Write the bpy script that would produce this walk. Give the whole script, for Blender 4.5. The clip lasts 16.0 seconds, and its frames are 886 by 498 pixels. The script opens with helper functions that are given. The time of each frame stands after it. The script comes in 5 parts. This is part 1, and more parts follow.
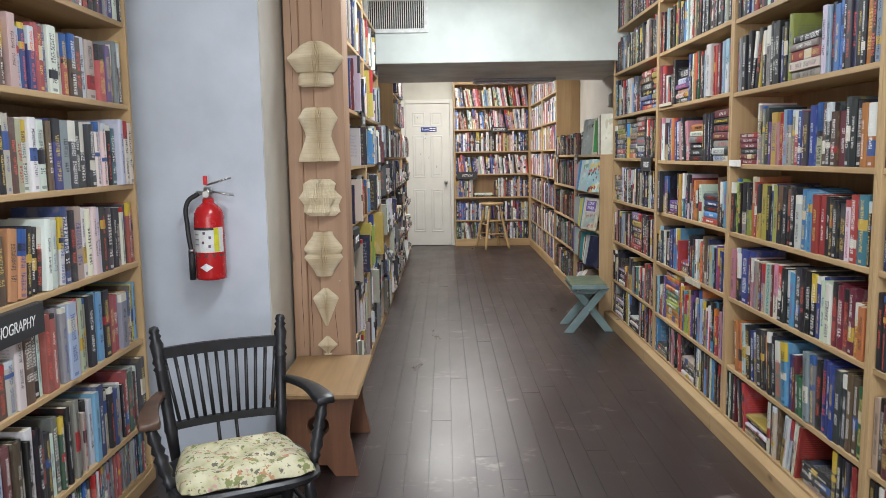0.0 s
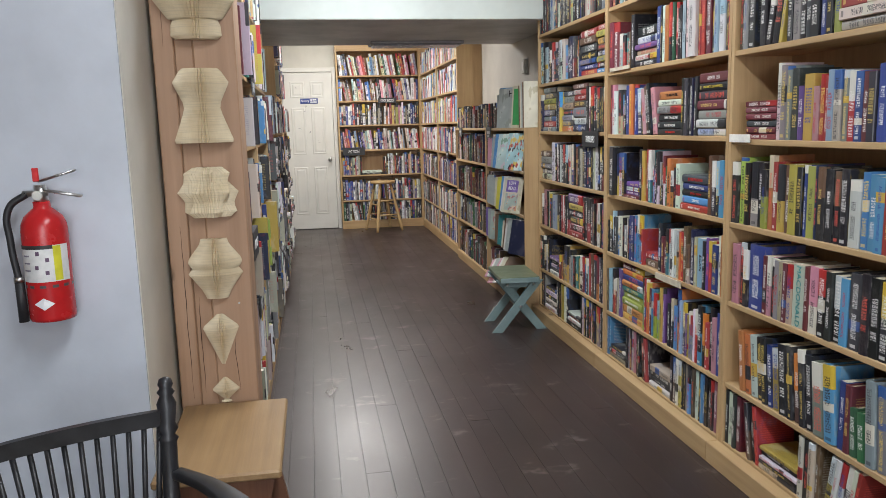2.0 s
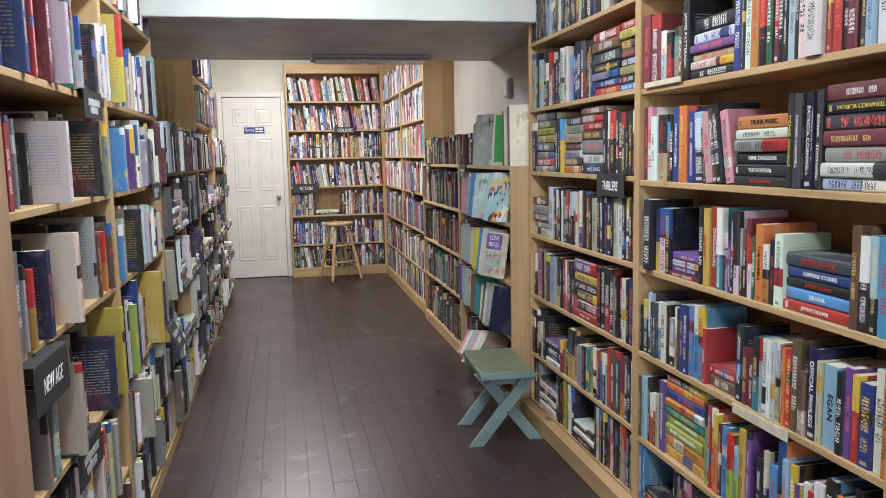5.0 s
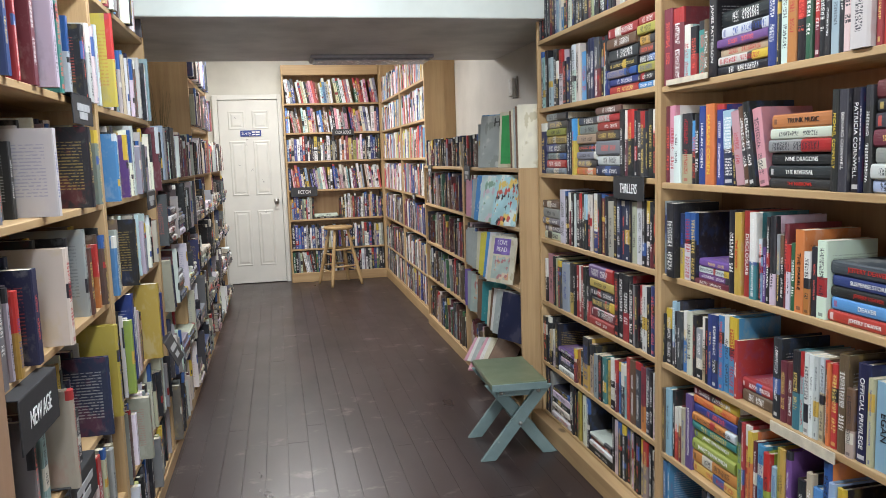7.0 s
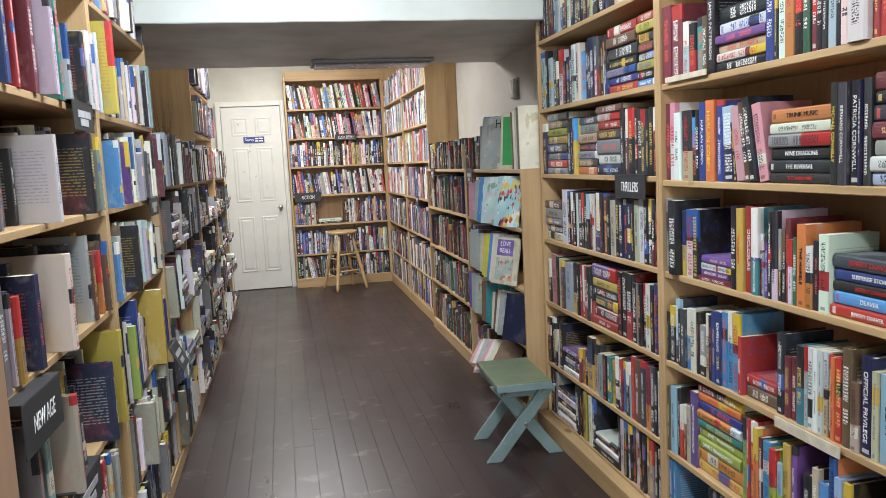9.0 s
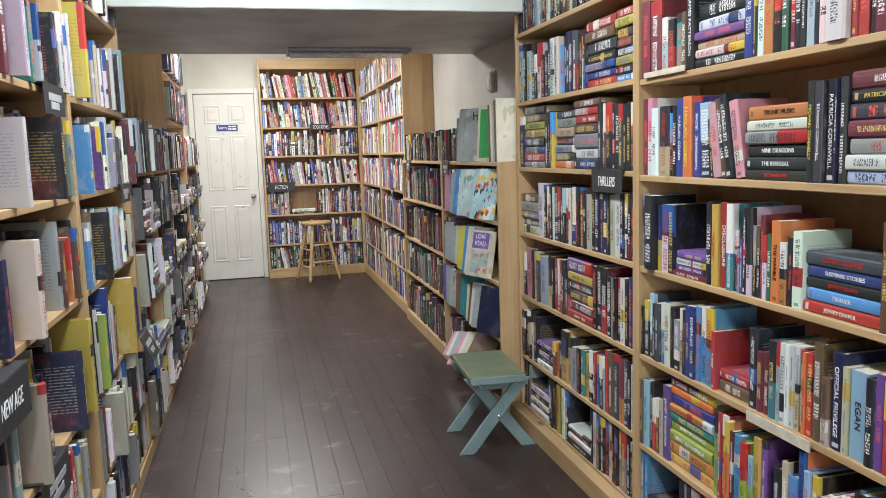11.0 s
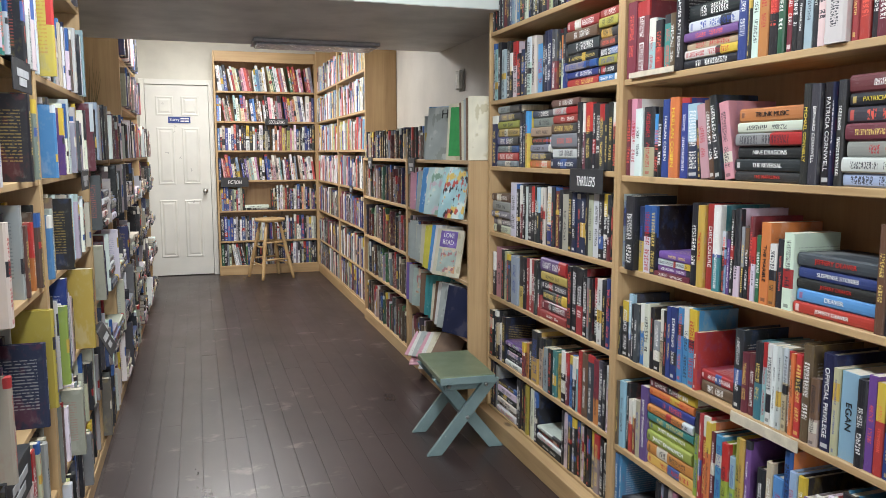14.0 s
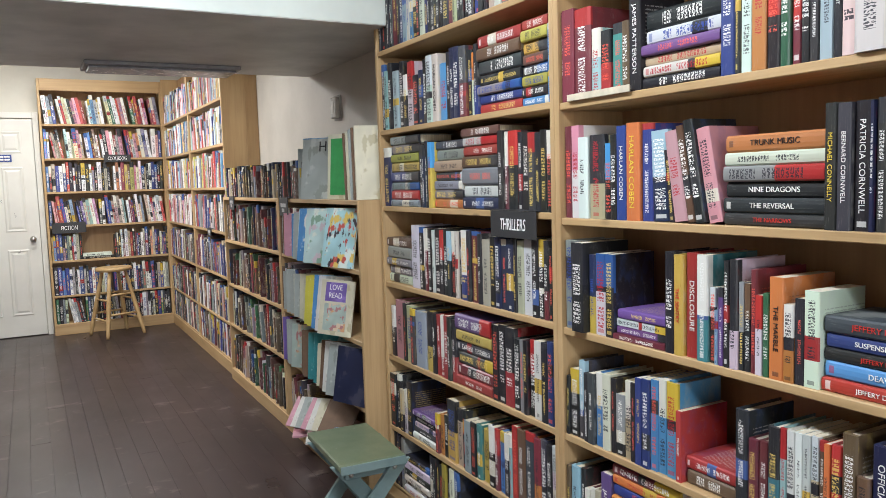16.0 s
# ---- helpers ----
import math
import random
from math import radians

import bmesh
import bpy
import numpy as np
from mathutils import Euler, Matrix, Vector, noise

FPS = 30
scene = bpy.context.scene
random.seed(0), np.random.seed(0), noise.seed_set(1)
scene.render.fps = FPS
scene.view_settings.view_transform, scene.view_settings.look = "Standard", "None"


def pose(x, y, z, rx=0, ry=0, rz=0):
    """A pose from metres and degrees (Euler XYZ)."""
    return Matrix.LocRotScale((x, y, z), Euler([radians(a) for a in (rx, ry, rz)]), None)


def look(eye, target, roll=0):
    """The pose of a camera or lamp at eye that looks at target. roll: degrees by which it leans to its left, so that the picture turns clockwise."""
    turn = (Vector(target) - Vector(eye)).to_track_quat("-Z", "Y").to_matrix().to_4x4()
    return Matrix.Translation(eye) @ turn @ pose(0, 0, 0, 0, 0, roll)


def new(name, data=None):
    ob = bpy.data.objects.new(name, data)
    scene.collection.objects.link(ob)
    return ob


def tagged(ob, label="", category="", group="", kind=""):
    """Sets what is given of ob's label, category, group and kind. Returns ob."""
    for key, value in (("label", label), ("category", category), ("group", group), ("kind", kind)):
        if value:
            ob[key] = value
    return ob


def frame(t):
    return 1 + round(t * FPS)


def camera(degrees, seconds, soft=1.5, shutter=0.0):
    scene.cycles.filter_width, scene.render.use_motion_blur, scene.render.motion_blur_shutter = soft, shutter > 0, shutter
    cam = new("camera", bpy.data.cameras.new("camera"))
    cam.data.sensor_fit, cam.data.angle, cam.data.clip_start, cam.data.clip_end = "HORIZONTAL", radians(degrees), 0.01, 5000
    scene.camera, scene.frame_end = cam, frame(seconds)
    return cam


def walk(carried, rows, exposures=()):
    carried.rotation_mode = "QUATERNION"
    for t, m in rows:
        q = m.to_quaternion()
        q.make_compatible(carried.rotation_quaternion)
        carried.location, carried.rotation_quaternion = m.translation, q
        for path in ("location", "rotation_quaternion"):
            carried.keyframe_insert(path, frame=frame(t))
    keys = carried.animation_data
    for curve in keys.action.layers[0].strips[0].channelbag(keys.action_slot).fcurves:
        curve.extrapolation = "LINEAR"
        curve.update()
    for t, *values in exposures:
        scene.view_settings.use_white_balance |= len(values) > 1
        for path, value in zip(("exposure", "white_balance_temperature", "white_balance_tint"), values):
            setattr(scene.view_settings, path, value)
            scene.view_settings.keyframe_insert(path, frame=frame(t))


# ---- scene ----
cam = camera(60.3, 16.0, 0.75)
PATH = [
    (0, (0.711, 1.334, 1.298), (0.703, 3.319, 1.056), -0.9),
    (0.5, (0.694, 1.582, 1.307), (0.674, 3.564, 1.037), -1.1),
    (1, (0.566, 1.801, 1.306), (0.641, 3.78, 1.027), -1.5),
    (1.5, (0.437, 1.998, 1.315), (0.764, 3.945, 0.99), 2.0),
    (2, (0.483, 2.189, 1.318), (0.81, 4.136, 0.999), -1.5),
    (2.5, (0.555, 2.42, 1.325), (0.88, 4.37, 1.025), -2.6),
    (3, (0.572, 2.664, 1.322), (0.916, 4.617, 1.059), -2.4),
    (3.5, (0.576, 2.927, 1.343), (0.968, 4.871, 1.084), -1.4),
    (4, (0.748, 3.112, 1.352), (1.153, 5.055, 1.107), -1.2),
    (4.5, (0.838, 3.251, 1.349), (1.239, 5.195, 1.099), -1.3),
    (5, (0.768, 3.485, 1.351), (1.173, 5.429, 1.108), -1.2),
    (7.5, (0.748, 3.636, 1.364), (1.157, 5.579, 1.121), -2.1),
    (8, (0.751, 3.634, 1.363), (1.151, 5.579, 1.121), -2.3),
    (8.5, (0.768, 3.63, 1.361), (1.163, 5.577, 1.132), -2.5),
    (9, (0.759, 3.629, 1.353), (1.159, 5.575, 1.122), -2.8),
    (11.5, (0.742, 3.643, 1.35), (1.229, 5.565, 1.091), -1.4),
    (12, (0.734, 3.641, 1.351), (1.237, 5.559, 1.089), -1.2),
    (12.5, (0.73, 3.651, 1.353), (1.247, 5.566, 1.098), -1.0),
    (13, (0.68, 3.664, 1.356), (1.215, 5.575, 1.105), -0.9),
    (13.5, (0.638, 3.679, 1.339), (1.196, 5.584, 1.097), -0.5),
    (14, (0.649, 3.717, 1.325), (1.255, 5.607, 1.076), -0.0),
    (14.5, (0.731, 3.851, 1.342), (1.347, 5.739, 1.104), -1.1),
    (15, (0.797, 3.968, 1.354), (1.416, 5.855, 1.119), -2.1),
    (15.5, (0.776, 4.133, 1.362), (1.484, 5.992, 1.156), -1.9),
    (16, (0.705, 4.272, 1.367), (1.652, 6.024, 1.185), -1.7),
]
walk(cam, [(t, look(eye, target, roll)) for t, eye, target, roll in PATH], exposures=[(0, 0.24, 6650, 14), (1.5, 0.2, 6650, 15), (2.5, 0.17, 6750, 15), (3.5, 0.15, 6850, 16), (5, 0.32, 6500, 15), (16, 0.44, 6550, 14)])

# ---- light ----
world = bpy.data.worlds.new("world")
scene.world = world
world.use_nodes = True
sky = world.node_tree.nodes.new("ShaderNodeTexSky")
sky.sky_type, sky.sun_disc = "NISHITA", False
sky.sun_elevation, sky.sun_rotation = radians(40), radians(200)
world.node_tree.nodes["Background"].inputs[1].default_value = 0.1
world.node_tree.links.new(sky.outputs[0], world.node_tree.nodes["Background"].inputs[0])


def area(name, m, sx, sy, watts, colour):
    data = bpy.data.lights.new(name, "AREA")
    data.shape, data.size, data.size_y = "RECTANGLE", sx, sy
    data.energy, data.color = watts, colour
    ob = new(name, data)
    ob.matrix_world = m
    return ob


DOWN = Matrix.Identity(4)
COOL, WARM = (0.84, 0.94, 1.0), (0.95, 0.98, 0.96)
# unseen tubes, assumed overhead: front room, and the far room behind the low soffit
for lx, ly, lw in ((0.75, 0.2, 40), (0.75, 2.9, 36), (0.88, 5.75, 48)):
    area("tube_light", pose(lx, ly, 2.62), 0.22, 1.25, lw, COOL)
# the one at 9.6 is added, hung low to brighten the passage wall
for ly, lz, lw in ((9.6, 2.36, 39), (11.2, 2.72, 33)):
    area("tube_light", pose(0.85, ly, lz), 0.9, 0.25, lw, WARM)
# assumed daylight: unseen fill light added behind the start of the walk
area("window_light", pose(0.6, -2.32, 1.6, 90, 0, 0), 2.6, 1.8, 95, (0.84, 0.92, 1.0))


# ---- materials ----
def material(name):
    m = bpy.data.materials.new(name)
    m.use_nodes = True
    n, l = m.node_tree.nodes, m.node_tree.links
    return m, n, l, n["Principled BSDF"]


def node(n, kind, **values):
    o = n.new(kind)
    for k, v in values.items():
        if k == "operation":
            o.operation = v
        elif k == "blend":
            o.blend_type = v
        elif k == "data":
            o.data_type = v
    return o


def noise_of(n, l, vec, scale, detail=4, rough=0.55, stretch=None):
    if stretch:
        mp = n.new("ShaderNodeMapping")
        mp.inputs["Scale"].default_value = stretch
        l.new(vec, mp.inputs["Vector"])
        vec = mp.outputs[0]
    t = n.new("ShaderNodeTexNoise")
    t.inputs["Scale"].default_value, t.inputs["Detail"].default_value, t.inputs["Roughness"].default_value = scale, detail, rough
    l.new(vec, t.inputs["Vector"])
    return t.outputs["Fac"]


def ramp(n, l, fac, stops):
    r = n.new("ShaderNodeValToRGB")
    while len(r.color_ramp.elements) < len(stops):
        r.color_ramp.elements.new(0.5)
    for e, (p, c) in zip(r.color_ramp.elements, stops):
        e.position, e.color = p, (*c, 1) if len(c) == 3 else c
    l.new(fac, r.inputs[0])
    return r.outputs[0]


def mix(n, l, fac, a, b, blend="MIX"):
    m = n.new("ShaderNodeMix")
    m.data_type, m.blend_type = "RGBA", blend
    for sock, v in ((m.inputs[0], fac), (m.inputs[6], a), (m.inputs[7], b)):
        if isinstance(v, (int, float)):
            sock.default_value = v
        elif isinstance(v, tuple):
            sock.default_value = (*v, 1)
        else:
            l.new(v, sock)
    return m.outputs[2]


def calc(n, l, op, a, b=0.0, c=None):
    m = n.new("ShaderNodeMath")
    m.operation = op
    for sock, v in zip(m.inputs, (a, b, c)):
        if v is None:
            continue
        if isinstance(v, (int, float)):
            sock.default_value = v
        else:
            l.new(v, sock)
    return m.outputs[0]


def bump(n, l, bs, height, strength, distance=0.002):
    b = n.new("ShaderNodeBump")
    b.inputs["Strength"].default_value, b.inputs["Distance"].default_value = strength, distance
    l.new(height, b.inputs["Height"])
    l.new(b.outputs[0], bs.inputs["Normal"])


def wood(name, dark, mid, light, axis, rough=0.5, scale=1.0, knots=True):
    """Sawn board with its grain along one axis of the object."""
    m, n, l, bs = material(name)
    tc, info = n.new("ShaderNodeTexCoord"), n.new("ShaderNodeObjectInfo")
    add = n.new("ShaderNodeVectorMath")
    add.operation = "ADD"
    l.new(tc.outputs["Object"], add.inputs[0])
    shift = n.new("ShaderNodeCombineXYZ")
    for i in range(3):
        l.new(calc(n, l, "MULTIPLY", info.outputs["Random"], 17.0 + 7 * i), shift.inputs[i])
    l.new(shift.outputs[0], add.inputs[1])
    v = add.outputs[0]
    st = [26.0 * scale] * 3
    st[axis] = 1.3 * scale
    g = noise_of(n, l, v, 1.0, 6, 0.6, st)
    st2 = [160.0 * scale] * 3
    st2[axis] = 4.0 * scale
    fine = noise_of(n, l, v, 1.0, 3, 0.6, st2)
    big = noise_of(n, l, v, 2.2, 3)
    col = ramp(n, l, g, ((0.3, dark), (0.5, mid), (0.72, light)))
    col = mix(n, l, 0.22, col, ramp(n, l, fine, ((0.3, dark), (0.7, light))), "MIX")
    col = mix(n, l, 0.35, col, ramp(n, l, big, ((0.3, tuple(c * 0.72 for c in mid)), (0.7, light))))
    if knots:
        kn = n.new("ShaderNodeTexVoronoi")
        ks = [5.5] * 3
        ks[axis] = 2.6
        mp = n.new("ShaderNodeMapping")
        mp.inputs["Scale"].default_value = ks
        l.new(v, mp.inputs["Vector"])
        l.new(mp.outputs[0], kn.inputs["Vector"])
        kn.inputs["Scale"].default_value = 1.0
        spot = ramp(n, l, kn.outputs["Distance"], ((0.05, (1, 1, 1)), (0.1, (0, 0, 0))))
        col = mix(n, l, calc(n, l, "MULTIPLY", spot, 0.75), col, tuple(c * 0.35 for c in dark))
    l.new(col, bs.inputs["Base Color"])
    l.new(calc(n, l, "MULTIPLY_ADD", fine, 0.25, rough - 0.1), bs.inputs["Roughness"])
    bump(n, l, bs, fine, 0.25)
    return m


def paint(name, colour, rough=0.6, spots=0.06, scale=3.0, relief=0.15, coarse=60.0):
    """Painted wall or board: roller texture, faint patches and scuffs."""
    m, n, l, bs = material(name)
    tc = n.new("ShaderNodeTexCoord")
    v = tc.outputs["Object"]
    big, small = noise_of(n, l, v, scale, 5), noise_of(n, l, v, coarse, 3)
    lo = tuple(max(0, c * (1 - spots * 2)) for c in colour)
    hi = tuple(min(1, c * (1 + spots)) for c in colour)
    col = ramp(n, l, big, ((0.3, lo), (0.65, hi)))
    scuff = ramp(n, l, noise_of(n, l, v, 9.0, 8, 0.7, (1, 1, 0.4)), ((0.66, (0, 0, 0)), (0.74, (1, 1, 1))))
    col = mix(n, l, calc(n, l, "MULTIPLY", scuff, 0.10), col, tuple(c * 0.6 for c in colour))
    l.new(col, bs.inputs["Base Color"])
    l.new(calc(n, l, "MULTIPLY_ADD", small, 0.2, rough - 0.1), bs.inputs["Roughness"])
    bump(n, l, bs, small, relief)
    return m


def plain(name, colour, rough=0.5, metal=0.0, vary=0.15, scale=30.0):
    m, n, l, bs = material(name)
    tc = n.new("ShaderNodeTexCoord")
    f = noise_of(n, l, tc.outputs["Object"], scale, 5)
    l.new(ramp(n, l, f, ((0.3, tuple(c * (1 - vary) for c in colour)), (0.7, tuple(min(1, c * (1 + vary)) for c in colour)))), bs.inputs["Base Color"])
    l.new(calc(n, l, "MULTIPLY_ADD", f, 0.2, rough - 0.1), bs.inputs["Roughness"])
    bs.inputs["Metallic"].default_value = metal
    return m


PINE_X = wood("pine_along", (0.35, 0.21, 0.09), (0.51, 0.33, 0.16), (0.60, 0.415, 0.215), 0)
PINE_Z = wood("pine_upright", (0.35, 0.21, 0.09), (0.51, 0.33, 0.16), (0.60, 0.415, 0.215), 2)
# back panels take a darker tone of the same pine
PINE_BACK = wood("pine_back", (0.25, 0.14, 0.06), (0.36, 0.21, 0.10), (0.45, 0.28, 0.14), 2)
FIR = wood("fir_timber", (0.30, 0.165, 0.09), (0.42, 0.25, 0.15), (0.49, 0.31, 0.20), 2, 0.55, 0.5, True)
OAK = wood("oak_seat", (0.20, 0.11, 0.05), (0.31, 0.185, 0.085), (0.42, 0.27, 0.13), 1, 0.35, 0.9, False)
OAK_LEG = wood("oak_leg", (0.12, 0.045, 0.025), (0.19, 0.08, 0.042), (0.25, 0.115, 0.06), 2, 0.4, 0.9, False)
WALL_BLUE = paint("wall_blue_grey", (0.56, 0.60, 0.66), 0.55)
WALL_BEIGE = paint("wall_beige", (0.63, 0.60, 0.53), 0.6)
# the beige scaled down, offsetting the far lamp's strong light on that wall
WALL_BEIGE_DIM = paint("wall_taupe", (0.47, 0.44, 0.39), 0.6)
WALL_GREEN = paint("wall_pale_green", (0.66, 0.71, 0.66), 0.6)
WALL_CREAM = paint("wall_cream", (0.62, 0.60, 0.53), 0.6)
SOFFIT = paint("soffit_grey", (0.66, 0.64, 0.62), 0.5, 0.12)
CEILING = paint("ceiling_white", (0.78, 0.78, 0.75), 0.7)
DOOR_WHITE = paint("door_white", (0.70, 0.69, 0.64), 0.4, 0.03, 4.0, 0.06)
METAL = plain("brushed_metal", (0.55, 0.54, 0.52), 0.3, 1.0)
SIGN_BLACK = plain("chalk_sign_black", (0.035, 0.035, 0.037), 0.55)
SIGN_TEXT = plain("sign_lettering", (0.85, 0.85, 0.83), 0.6)
PAPER = plain("paper_label", (0.78, 0.76, 0.70), 0.6)


def floor_paint():
    """Worn glossy floor paint; patches and scuffs run on from board to board."""
    m, n, l, bs = material("brown_floor_paint")
    tc, info, geo = n.new("ShaderNodeTexCoord"), n.new("ShaderNodeObjectInfo"), n.new("ShaderNodeNewGeometry")
    v, w = tc.outputs["Object"], geo.outputs["Position"]
    big, fine = noise_of(n, l, w, 1.0, 5, 0.55, (1.6, 0.8, 1.6)), noise_of(n, l, v, 1.0, 4, 0.6, (90, 5, 90))
    col = ramp(n, l, big, ((0.3, (0.028, 0.018, 0.0165)), (0.7, (0.050, 0.031, 0.029))))
    tone = calc(n, l, "MULTIPLY_ADD", info.outputs["Random"], 0.14, 0.93)
    col = mix(n, l, 1.0, col, tone, "MULTIPLY")
    scuff = ramp(n, l, noise_of(n, l, w, 1.0, 9, 0.72, (3.2, 4.6, 3.2)), ((0.585, (0, 0, 0)), (0.66, (1, 1, 1))))
    col = mix(n, l, calc(n, l, "MULTIPLY", scuff, 0.5), col, (0.26, 0.21, 0.19))
    chip = ramp(n, l, noise_of(n, l, w, 34.0, 3, 0.6), ((0.75, (0, 0, 0)), (0.77, (1, 1, 1))))
    col = mix(n, l, calc(n, l, "MULTIPLY", chip, 0.6), col, (0.34, 0.28, 0.24))
    l.new(col, bs.inputs["Base Color"])
    worn = ramp(n, l, noise_of(n, l, w, 1.0, 5, 0.6, (2.6, 1.1, 2.6)), ((0.3, (0.27, 0.27, 0.27)), (0.7, (0.40, 0.40, 0.40))))
    l.new(worn, bs.inputs["Roughness"])
    bs.inputs["Specular IOR Level"].default_value = 0.5
    bump(n, l, bs, fine, 0.06, 0.002)
    return m


FLOOR_PAINT = floor_paint()


def book_cover(name, joined):
    """Cloth and paper covers: each book's own colour, bands and lettering-like bars on the spine.
    joined: colour and place on the book come from the mesh, for many books in one."""
    m, n, l, bs = material(name)
    tc, info = n.new("ShaderNodeTexCoord"), n.new("ShaderNodeObjectInfo")
    sep = n.new("ShaderNodeSeparateXYZ")
    where, rnd, base = tc.outputs["Generated"], info.outputs["Random"], info.outputs["Color"]
    blank = 1.0 if joined else info.outputs["Alpha"]
    if joined:
        at_place, at_tint, geo = n.new("ShaderNodeAttribute"), n.new("ShaderNodeAttribute"), n.new("ShaderNodeNewGeometry")
        at_place.attribute_name, at_tint.attribute_name = "on_book", "tint"
        where, rnd, base = at_place.outputs["Vector"], geo.outputs["Random Per Island"], at_tint.outputs["Color"]
    l.new(where, sep.inputs[0])
    gx, gy, gz = sep.outputs
    r2 = calc(n, l, "FRACT", calc(n, l, "MULTIPLY", rnd, 37.7))
    r3 = calc(n, l, "FRACT", calc(n, l, "MULTIPLY", rnd, 91.3))
    r4 = calc(n, l, "FRACT", calc(n, l, "MULTIPLY", rnd, 213.1))
    r5 = calc(n, l, "FRACT", calc(n, l, "MULTIPLY", rnd, 571.9))
    bw = n.new("ShaderNodeRGBToBW")
    l.new(base, bw.inputs[0])
    light = calc(n, l, "GREATER_THAN", bw.outputs[0], 0.22)
    # letters in cells along the spine, strokes inside each cell
    cell = calc(n, l, "MULTIPLY", gz, calc(n, l, "MULTIPLY_ADD", r3, 22.0, 20.0))
    pos = n.new("ShaderNodeCombineXYZ")
    l.new(calc(n, l, "MULTIPLY_ADD", gx, 9.0, calc(n, l, "MULTIPLY", rnd, 50.0)), pos.inputs[0])
    l.new(calc(n, l, "MULTIPLY", cell, 3.0), pos.inputs[1])
    l.new(calc(n, l, "MULTIPLY", rnd, 90.0), pos.inputs[2])
    tx = n.new("ShaderNodeTexNoise")
    tx.inputs["Scale"].default_value, tx.inputs["Detail"].default_value = 1.0, 0.0
    l.new(pos.outputs[0], tx.inputs["Vector"])
    stroke = calc(n, l, "GREATER_THAN", tx.outputs["Fac"], 0.47)
    glyph = calc(n, l, "MULTIPLY", stroke, calc(n, l, "LESS_THAN", calc(n, l, "ABSOLUTE", calc(n, l, "SUBTRACT", calc(n, l, "FRACT", cell), 0.5)), 0.37))
    half = calc(n, l, "MULTIPLY_ADD", r3, -0.17, 0.33)
    inx = calc(n, l, "LESS_THAN", calc(n, l, "ABSOLUTE", calc(n, l, "SUBTRACT", gx, 0.5)), half)
    z0 = calc(n, l, "MULTIPLY_ADD", r2, 0.25, 0.06)
    z1 = calc(n, l, "MULTIPLY_ADD", r5, 0.25, 0.68)
    gap = calc(n, l, "GREATER_THAN", calc(n, l, "ABSOLUTE", calc(n, l, "SUBTRACT", gz, calc(n, l, "MULTIPLY_ADD", r3, 0.2, 0.36))), 0.035)
    inz = calc(n, l, "MULTIPLY", calc(n, l, "GREATER_THAN", gz, z0), calc(n, l, "LESS_THAN", gz, z1))
    spine = calc(n, l, "LESS_THAN", gy, 0.03)
    letters = calc(n, l, "MULTIPLY", calc(n, l, "MULTIPLY", glyph, gap), calc(n, l, "MULTIPLY", calc(n, l, "MULTIPLY", inx, inz), spine))
    ink_dark = ramp(n, l, r4, ((0.0, (0.02, 0.02, 0.03)), (0.5, (0.02, 0.02, 0.03)), (0.6, (0.45, 0.02, 0.03)), (0.8, (0.03, 0.07, 0.3)), (1.0, (0.1, 0.05, 0.02))))
    ink_light = ramp(n, l, r4, ((0.0, (0.85, 0.84, 0.8)), (0.45, (0.85, 0.84, 0.8)), (0.55, (0.75, 0.55, 0.15)), (0.8, (0.8, 0.12, 0.08)), (1.0, (0.5, 0.7, 0.8))))
    for x in (ink_dark, ink_light):
        x.node.color_ramp.interpolation = "CONSTANT"
    ink = mix(n, l, light, ink_light, ink_dark)
    # a band in a second colour round some spines, and a small mark at the foot
    band_c = ramp(n, l, r5, ((0.0, (0.7, 0.68, 0.6)), (0.25, (0.03, 0.03, 0.035)), (0.45, (0.4, 0.03, 0.03)), (0.6, (0.6, 0.42, 0.05)), (0.75, (0.03, 0.1, 0.3)), (0.9, (0.55, 0.6, 0.62))))
    band_c.node.color_ramp.interpolation = "CONSTANT"
    has = calc(n, l, "MULTIPLY", calc(n, l, "LESS_THAN", r2, 0.28), blank)
    zone = calc(n, l, "GREATER_THAN", gz, calc(n, l, "MULTIPLY_ADD", r3, 0.45, 0.5))
    foot = calc(n, l, "MULTIPLY", calc(n, l, "LESS_THAN", calc(n, l, "ABSOLUTE", calc(n, l, "SUBTRACT", gz, 0.055)), 0.022), inx)
    col = mix(n, l, calc(n, l, "MULTIPLY", calc(n, l, "MULTIPLY", has, zone), calc(n, l, "LESS_THAN", gy, 0.08)), base, band_c)
    # a title block in another colour across some spines
    block_c = ramp(n, l, r3, ((0.0, (0.03, 0.03, 0.035)), (0.35, (0.62, 0.58, 0.48)), (0.55, (0.35, 0.03, 0.03)), (0.7, (0.05, 0.10, 0.28)), (0.85, (0.55, 0.36, 0.06))))
    block_c.node.color_ramp.interpolation = "CONSTANT"
    block = calc(n, l, "LESS_THAN", calc(n, l, "ABSOLUTE", calc(n, l, "SUBTRACT", gz, calc(n, l, "MULTIPLY_ADD", r4, 0.5, 0.25))), calc(n, l, "MULTIPLY_ADD", r2, 0.10, 0.03))
    col = mix(n, l, calc(n, l, "MULTIPLY", calc(n, l, "MULTIPLY", block, calc(n, l, "LESS_THAN", gy, 0.03)), calc(n, l, "MULTIPLY", calc(n, l, "GREATER_THAN", r5, 0.62), blank)), col, block_c)
    # jackets in two colours
    second, split = n.new("ShaderNodeAttribute"), n.new("ShaderNodeAttribute")
